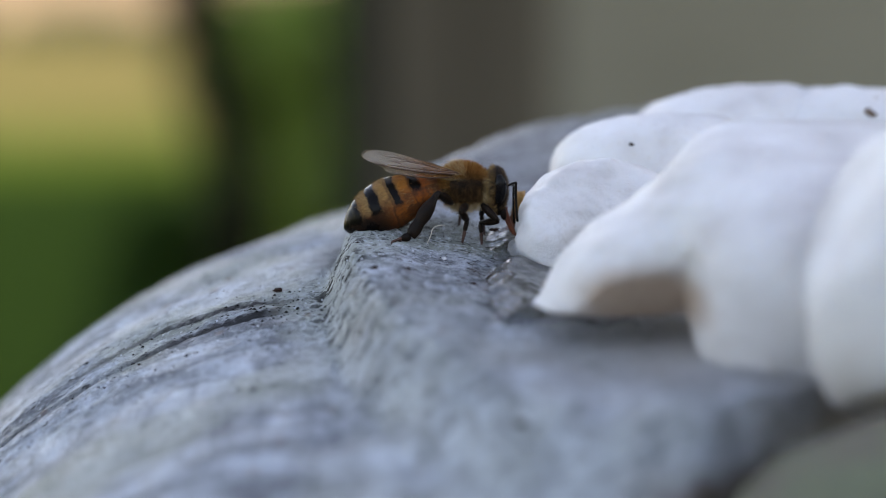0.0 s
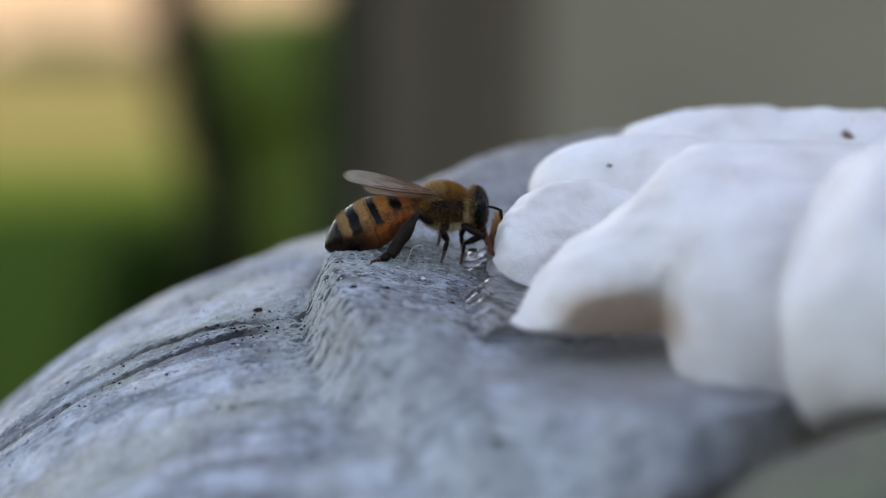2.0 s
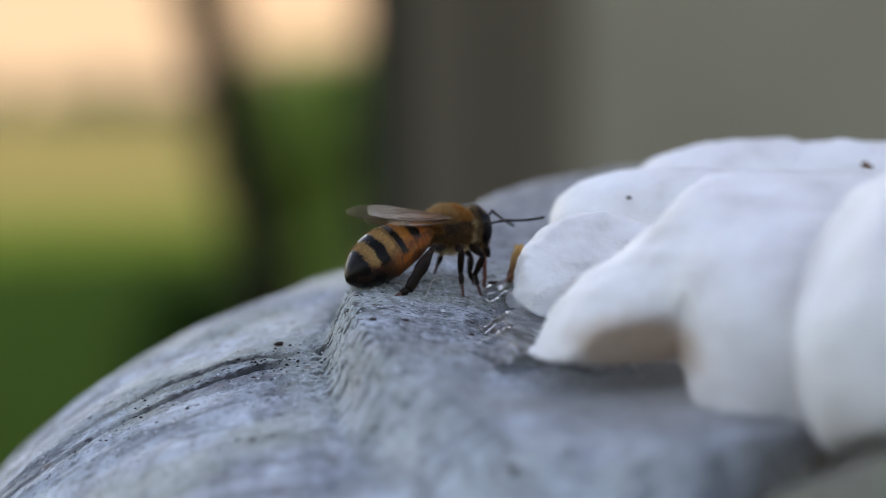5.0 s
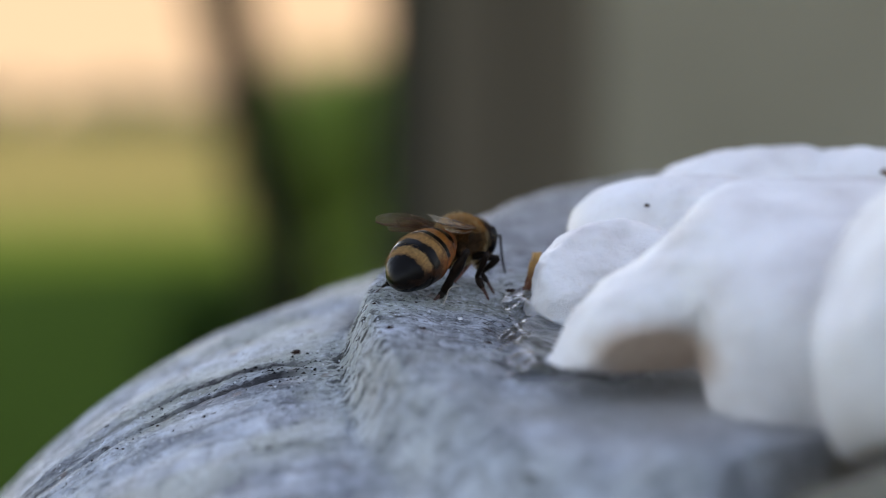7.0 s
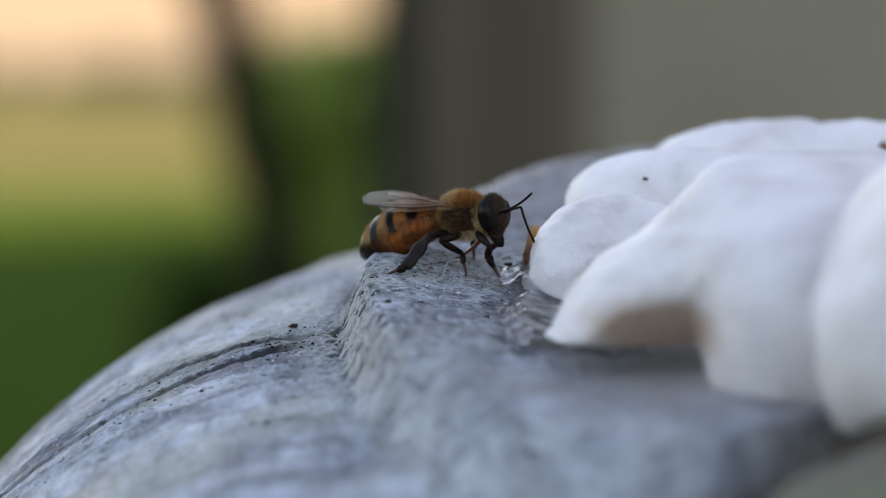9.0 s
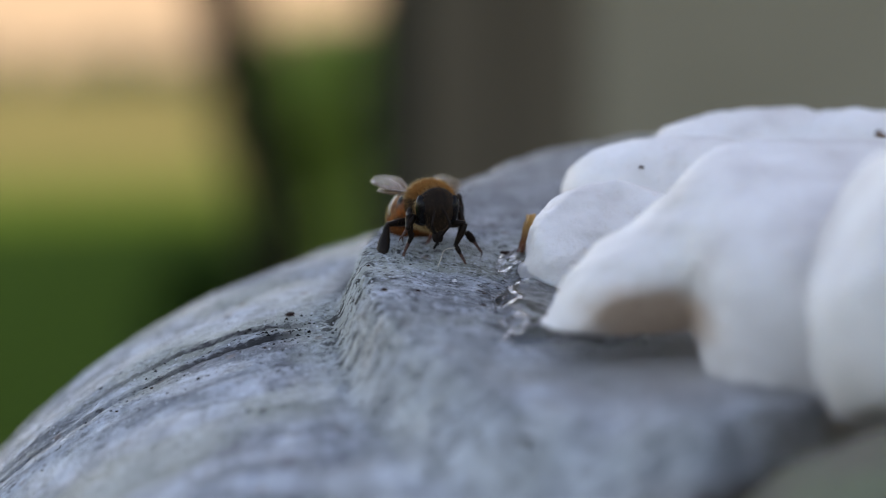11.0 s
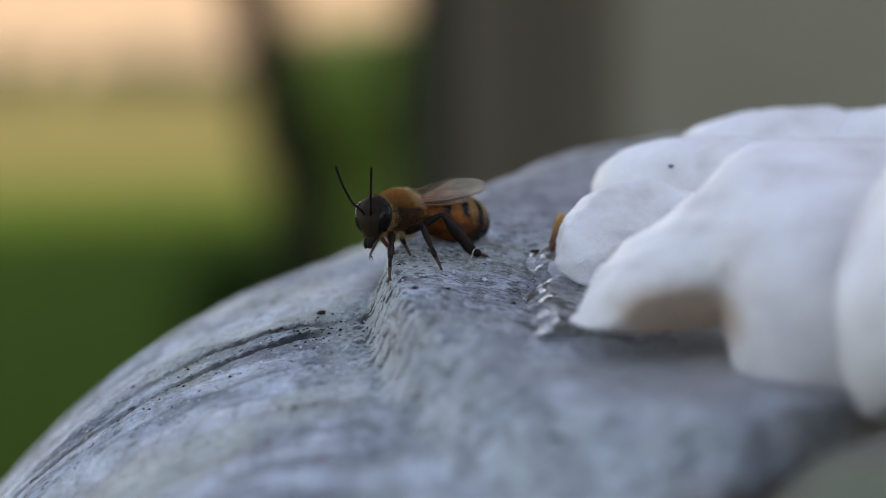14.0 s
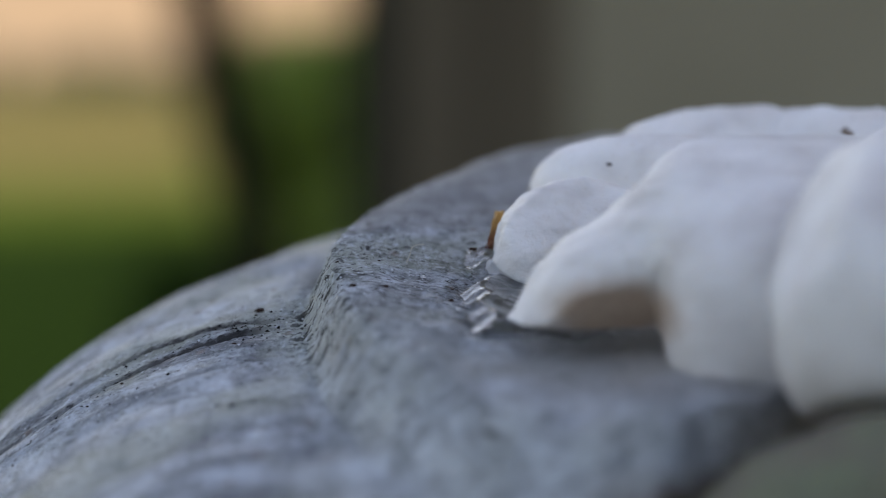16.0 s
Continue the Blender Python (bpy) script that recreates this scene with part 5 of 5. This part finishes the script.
# seconds; thorax x, y, z in mm; heading (0 towards +x, 90 away), nose-up pitch, roll; abdomen droop; head yaw and nod; tongue out 0..1
BEE_ROWS = [
    (0, 2.58, 6.50, -9.74, 4, 0, 0, 17, 0, 0, 1),
    (1, 2.62, 6.50, -9.82, 4, 0, 0, 17, 0, 2, 1),
    (2, 2.68, 6.50, -9.69, 4, 0, 0, 17, 0, 2, 1),
    (2.3, 2.64, 6.50, -9.74, 4, 0, 0, 17, 0, -4, 1),
    (2.5, 2.44, 6.50, -9.69, 6, 0, 0, 17, 0, -6, 1),
    (2.8, 2.36, 6.50, -9.69, 10, 0, 0, 17, 0, -2, 1),
    (3, 2.28, 6.60, -9.66, 12, 0, 0, 17, 0, -2, 0.95),
    (3.2, 2.16, 6.80, -9.62, 16, 0, 0, 17, 4, 2, 0.6),
    (3.5, 2.07, 7.00, -9.59, 18, 0, 0, 16, 6, 8, 0.4),
    (3.8, 1.99, 7.00, -9.51, 17, 2, 0, 16, 4, 8, 0.4),
    (4, 1.91, 7.00, -9.42, 16, 3, 0, 16, 2, 6, 0.5),
    (4.2, 1.82, 7.00, -9.26, 20, 4, 0, 16, 0, 4, 0.6),
    (4.5, 1.62, 7.20, -9.02, 26, 5, 0, 15, 0, 0, 0.7),
    (4.7, 1.62, 7.20, -9.02, 27, 5, 0, 15, -4, -4, 0.7),
    (5.5, 1.50, 7.60, -8.86, 36, 5, 0, 14, 0, 0, 0.3),
    (6.3, 1.75, 8.00, -8.63, 50, 5, 0, 12, 0, 0, 0.1),
    (6.8, 1.08, 8.20, -9.18, 55, -1, 0, 17, 0, 0, 0),
    (7, 1.13, 8.20, -9.18, 58, -1, 0, 17, 0, 0, 0),
    (7.2, 1.33, 8.20, -9.43, 57, -2, 0, 17, -6, 0, 0),
    (7.4, 1.49, 8.00, -9.51, 52, -0.285714, 0, 17, -6, 0, 0),
    (7.6, 1.68, 7.60, -9.33, 46, 1.42857, 0, 17, -6, 0, 0),
    (7.8, 1.75, 7.40, -9.12, 39, 3.14286, 0, 17, -6, 0, 0),
    (8, 1.41, 7.00, -9.01, 19, 5, 0, 17, -4, 0, 0),
    (8.2, 1.49, 6.80, -9.21, 11, 4, 0, 16, -4, 2, 0),
    (8.4, 1.57, 6.80, -9.37, 10, 3, 0, 14, -6, 2, 0),
    (8.6, 1.91, 6.80, -9.42, -10, 4, 0, 14, -14, 0, 0),
    (8.8, 1.99, 6.80, -9.29, -22, 4, 0, 12, -10, 0, 0),
    (9, 1.57, 6.80, -9.33, -29, 4, 0, 12, -10, 2, 0),
    (9.2, 1.66, 6.80, -9.37, -34, 4, 0, 12, -12, 6, 0),
    (9.8, 0.91, 7.20, -9.35, -48, 4, 0, 10, -10, 4, 0),
    (10.5, -0.17, 7.60, -9.32, -68, 4, 0, 8, 0, 0, 0),
    (11.3, -0.75, 6.00, -9.45, -80, -6, 0, 20, 0, 6, 0),
    (11.5, -0.66, 6.00, -9.25, -78, -6, 0, 20, 4, 4, 0),
    (11.7, -0.80, 6.00, -9.50, -83, -6, 0, 18, 0, 8, 0),
    (11.8, -1.50, 7.56, -9.50, -96, -3, 0, 5, -4, 6, 0),
    (11.9, -2.41, 7.11, -9.70, -112, 2, 0, 5, 6, 10, 0),
    (12, -3.00, 6.87, -9.75, -108, 0, 0, 4, 6, 14, 0),
    (12.1, -3.20, 6.43, -9.85, -112, 0, 0, 4, 4, 12, 0),
    (12.2, -3.55, 5.99, -9.98, -117, 0, 0, 3, -2, 6, 0),
    (12.4, -4.25, 5.30, -10.12, -120, 0, 0, 2, 0, 4, 0),
    (12.6, -4.95, 5.10, -10.25, -128, 0, 0, 2, 6, 2, 0),
    (12.8, -5.50, 4.90, -10.38, -140, -1, 0, 1, 8, 4, 0),
    (13, -5.70, 4.90, -10.42, -151, -1, 0, 1, 10, 2, 0),
    (13.2, -5.51, 4.90, -10.38, -146, -1, 0, 1, 10, 0, 0),
    (13.4, -5.56, 4.90, -10.50, -142, -1, 0, 1, 8, 2, 0),
    (13.6, -5.52, 4.90, -10.45, -146, -1, 0, 1, 2, 6, 0),
    (13.8, -5.20, 5.10, -10.20, -133, 0, 0, 2, 0, 4, 0),
    (14, -5.30, 5.10, -10.12, -134, 0, 0, 2, 4, -4, 0),
    (14.2, -5.76, 4.90, -10.58, -151, -1, 0, 2, 6, 0, 0),
    (14.4, -6.50, 4.80, -10.82, -161, -3, 0, 0, 8, 2, 0),
    (14.5, -6.74, 4.80, -10.90, -168, -4, 0, 0, 10, 2, 0),
    (14.6, -6.66, 4.80, -10.82, -166, -2, 0, 2, 10, -2, 0),
    (14.7, -6.82, 4.80, -10.74, -156, 2, 0, 4, 6, -6, 0),
    (14.8, -18.0, 3.0, -6.5, -150, 12, 10, 8, 0, 0, 0),
    (14.9, -58.0, 12.0, 6.0, -165, 14, 8, 10, 0, 0, 0),
    (15.0, -130.0, 40.0, 30.0, -178, 10, 0, 10, 0, 0, 0),
    (15.5, -900.0, 300.0, 260.0, -190, 6, 0, 10, 0, 0, 0),
    (16.0, -1900.0, 500.0, 520.0, -195, 6, 0, 10, 0, 0, 0),
]


def bee_pose(x, y, z, heading, pitch, roll):
    return Matrix.Translation((x * MM, y * MM, z * MM)) @ Euler((0, 0, radians(heading))).to_matrix().to_4x4() @ \
        Euler((0, radians(-pitch), 0)).to_matrix().to_4x4() @ Euler((radians(roll), 0, 0)).to_matrix().to_4x4()


# where feet were set down: (kind, side): rows of from, until (seconds) and x, y on the stone in mm
FOOTHOLDS = {
    ("hind", -1): [(0.0, 2.55, -2.59, 2.46), (2.6, 4.8, -2.83, 2.32), (6.5, 8.05, -0.72, 4.22), (8.1, 9.5, -3.87, 2.42), (11.2, 11.75, -4.36, 4.00)],
    ("hind", 1): [(11.85, 12.25, 2.65, 8.6), (12.3, 13.0, 1.46, 6.40), (13.1, 14.72, 1.30, 6.18)],
    ("middle", -1): [(0.0, 4.8, 2.46, 4.72), (6.5, 8.05, 3.21, 6.52), (8.1, 9.5, 1.69, 4.96), (11.2, 11.75, -3.71, 2.06), (12.3, 14.15, -4.32, 3.84)],
    ("middle", 1): [(6.5, 8.05, 0.76, 9.48), (11.2, 11.75, 3.40, 6.02), (11.85, 12.25, -1.05, 3.36), (12.3, 13.0, -1.87, 1.22), (13.1, 14.15, -2.04, 1.16), (14.2, 14.72, -2.35, 1.24)],
    ("fore", -1): [(0.0, 4.8, 3.90, 5.70), (8.1, 9.5, 4.14, 6.46), (11.85, 12.25, -4.88, 0.16)],
    ("fore", 1): [(2.6, 4.8, 4.23, 6.98), (11.2, 11.75, 2.25, 4.2), (12.3, 13.0, -5.00, -0.58), (13.1, 14.15, -5.75, -0.72)],
}


def foothold(t, kind, side):
    for start, end, x, y in FOOTHOLDS.get((kind, side), ()):
        if start <= t <= end:
            return Vector((x * MM, y * MM, float(stone_mm(x, y)) * MM + 0.00008))
    return None


def stance(row, kind, side):
    """Where a foot comes down for a body pose."""
    x, y, heading = row[1], row[2], radians(row[4])
    fx, fy = LEGS[kind]["foot"]
    fy *= side
    if row[0] > 14.3:
        fx, fy = {"fore": (1.4, 3.0 * side), "middle": (-3.3, 3.8 * side), "hind": (-7.2, 2.6 * side)}[kind]
    elif row[0] > 13.4:
        fx, fy = {"fore": (1.9, 2.7 * side), "middle": (0.4, 4.6 * side), "hind": (-5.6, 4.0 * side)}[kind]
    elif row[0] > 12.7:
        fx, fy = {"fore": (2.4, 3.2 * side), "middle": (-1.4, 4.5 * side), "hind": (-6.1, 3.0 * side)}[kind]
    elif row[0] > 12.3:
        fx, fy = {"fore": (3.2, 3.2 * side), "middle": (1.0, 4.0 * side), "hind": (-4.9, 3.4 * side)}[kind]
    elif 11.0 < row[0]:
        fx, fy = {"fore": (2.2, 2.9 * side), "middle": (0.0, 3.9 * side), "hind": (-4.5, 3.0 * side)}[kind]
    px = x + fx * math.cos(heading) - fy * math.sin(heading)
    py = y + fx * math.sin(heading) + fy * math.cos(heading)
    return Vector((px * MM, py * MM, float(stone_mm(px, py)) * MM + 0.00008))


def leg_rows(kind, side):
    """Two-bone reach from hip to planted foot for every row; gives rows of the femur and, in its space, of tibia and tarsus."""
    d = LEGS[kind]
    out = ([], [], [])
    held = None
    for row in BEE_ROWS:
        t = row[0]
        body = bee_pose(*row[1:7])
        flying = t > 14.72
        want = stance(row, kind, side)
        if flying:
            tip = Vector((d["foot"][0] * 0.6 - 0.8, d["foot"][1] * 0.5 * side, -3.4))
        elif kind == "fore" and side < 0 and t > 12.3:
            tip = Vector((2.1, -0.7, -3.1))      # the far foreleg is drawn up
        elif kind == "fore" and t > 14.3:
            tip = Vector((1.7, 1.2, -3.7))
        else:
            set_down = foothold(t, kind, side)
            if set_down is not None:
                held = set_down
            elif held is None or (want - held).length > 0.0007:
                held = want
            tip = (body.inverted() @ held) / MM
        hip = Vector((d["hip"][0], d["hip"][1] * side, d["hip"][2]))
        flat = Vector((hip.x - tip.x, hip.y - tip.y, 0))
        if kind == "hind":
            flat = Vector((1.0, -0.12 * side, 0))
        flat.normalize()
        lift = radians(d["lift"])
        ankle = tip + (flat * math.cos(lift) + Vector((0, 0, 1)) * math.sin(lift)) * d["tarsus"]
        reach = ankle - hip
        a, b = d["femur"], d["tibia"]
        dist = min(max(reach.length, abs(a - b) + 0.05), a + b - 0.02)
        way = reach.normalized()
        ankle = hip + way * dist
        pole = Vector((-0.15 if kind == "hind" else 0.25 if kind == "fore" else -0.25, 0.75 * side, 1.0))
        pole = (pole - way * pole.dot(way)).normalized()
        along = (a * a - b * b + dist * dist) / (2 * dist)
        knee = hip + way * along + pole * math.sqrt(max(a * a - along * along, 0))
        outw = Vector((0, side, 0.4))
        fm = frame_from(hip * MM, knee - hip, outw)
        tm = frame_from(knee * MM, ankle - knee, (-0.9 if kind == "hind" else 0.9, 0.15 * side, 0.5))
        # the tarsus points down to the tip
        sm = frame_from(ankle * MM, tip - ankle if (tip - ankle).length > 0.2 else Vector((0, 0, -1)), (0.3, 0, 1) if abs((tip - ankle).normalized().z) < 0.95 else (1, 0, 0))
        out[0].append((t, fm))
        out[1].append((t, fm.inverted() @ tm))
        out[2].append((t, fm.inverted() @ sm))
    return out


def wing_pose(side, kind, spread, lift, roll):
    """A wing hinged at the thorax: spread outwards, tip lifted, trailing edge raised by roll, in degrees."""
    base = Vector((0.65 if kind == "fore" else 0.0, 1.20 * side, 0.50 if kind == "fore" else 0.35)) * MM
    turn = Euler((0, 0, radians(-spread * side))).to_matrix() @ Euler((0, radians(lift), 0)).to_matrix() @ Euler((radians(roll * -side), 0, 0)).to_matrix()
    return Matrix.Translation(base) @ turn.to_4x4()


# seconds, spread, lift, roll
WING_ROWS = [(0.0, 8, 7, 30), (4.7, 8, 6, 30), (7.0, 14, 3, 25), (8.0, 10, 3, 30), (9.2, 10, 3, 32), (11.3, 18, 4, 10), (11.7, 18, 4, 10), (12.0, 8, 9, 30), (12.6, 7, 7, 32), (14.0, 8, 6, 32), (14.4, 8, 9, 34),
             (14.6, 16, 20, 34), (14.667, 70, 45, 20), (14.7, 80, -25, 10), (14.733, 75, 50, 20), (14.767, 80, -30, 10), (14.8, 75, 50, 20), (14.833, 80, -30, 10),
             (14.867, 75, 50, 20), (14.9, 80, -20, 10), (15.0, 75, 40, 20), (16.0, 78, 10, 15)]

# seconds; near-side and far-side feelers: elbow swing out, elbow raise, whip raise
ANTENNA_ROWS = [
    (0.0, (68, 16, -100), (62, 2, -88)),
    (2.0, (50, -5, -66), (40, -10, -52)),
    (2.5, (20, 20, -40), (30, 40, -90)),
    (2.8, (20, 10, -20), (30, 60, -100)),
    (3.0, (20, 10, 12), (30, 40, -60)),
    (3.2, (20, 30, -70), (30, 40, -90)),
    (3.5, (20, 40, -90), (30, 40, -90)),
    (4.2, (25, 40, -110), (25, 40, -90)),
    (4.5, (25, 30, -80), (25, 40, -100)),
    (4.7, (20, 5, -5), (25, 40, -70)),
    (7.0, (20, 10, -90), (20, 10, -80)),
    (7.4, (20, 30, -100), (20, 20, -70)),
    (7.8, (10, 20, -40), (20, 20, -60)),
    (8.0, (20, 50, -120), (20, 50, -110)),
    (8.4, (25, 40, -110), (25, 40, -110)),
    (8.8, (15, 10, 5), (20, 20, -60)),
    (9.0, (15, 15, 8), (20, 20, -90)),
    (9.2, (15, 10, -40), (20, 20, -90)),
    (11.4, (25, -50, -95), (25, -50, -90)),
    (11.7, (25, -50, -95), (30, -40, -80)),
    (11.9, (40, 0, -30), (30, 0, -60)),
    (12.1, (25, -10, -40), (20, -20, -40)),
    (12.5, (60, -10, -100), (60, -20, -95)),
    (13.0, (60, -10, -100), (60, -20, -95)),
    (13.5, (70, -30, -110), (70, -30, -100)),
    (14.0, (20, 40, 20), (40, 40, 20)),
    (14.5, (20, 20, -5), (20, 5, 0)),
    (14.7, (20, 40, 20), (20, 30, 10)),
    (16.0, (20, 30, 10), (20, 30, 10)),
]


def motions():
    walk(bee, [(r[0], bee_pose(*r[1:7])) for r in BEE_ROWS])
    hinge = Vector((-1.75, 0, -0.35)) * MM
    walk(abdomen, [(r[0], Matrix.Translation(hinge) @ Euler((0, radians(-r[7]), 0)).to_matrix().to_4x4()) for r in BEE_ROWS])
    at = Vector(HEAD_AT) * MM
    walk(head, [(r[0], Matrix.Translation(at) @ Euler((0, radians(r[9]), radians(r[8]))).to_matrix().to_4x4()) for r in BEE_ROWS])
    walk(tongue, [(r[0], pose((0.66 - 0.5 * (1 - r[10])) * MM, 0, (-1.55 + 0.9 * (1 - r[10])) * MM, 0, 4 + 76 * (1 - r[10]), 0)) for r in BEE_ROWS])
    for key, (femur, tibia, tarsus) in legs.items():
        a, b, c = leg_rows(*key)
        walk(femur, a)
        walk(tibia, b)
        walk(tarsus, c)
    for (s, kind), w in wings.items():
        extra = 0 if kind == "fore" else 3
        walk(w, [(t, wing_pose(s, kind, a + extra + (2 if s > 0 else 0), b - extra, c)) for t, a, b, c in WING_ROWS])
    for s in (-1, 1):
        scape, whip = antennae[s]
        rows_a, rows_b = [], []
        for t, near, far in ANTENNA_ROWS:
            out, up, bend = near if s < 0 else far
            root = Vector((0.78, 0.30 * s, 0.25)) * MM
            rows_a.append((t, Matrix.Translation(root) @ Euler((0, radians(-up), radians(out * s))).to_matrix().to_4x4()))
            rows_b.append((t, Matrix.Translation((1.4 * MM, 0, 0)) @ Euler((0, radians(-bend), 0)).to_matrix().to_4x4()))
        walk(scape, rows_a)
        walk(whip, rows_b)


motions()
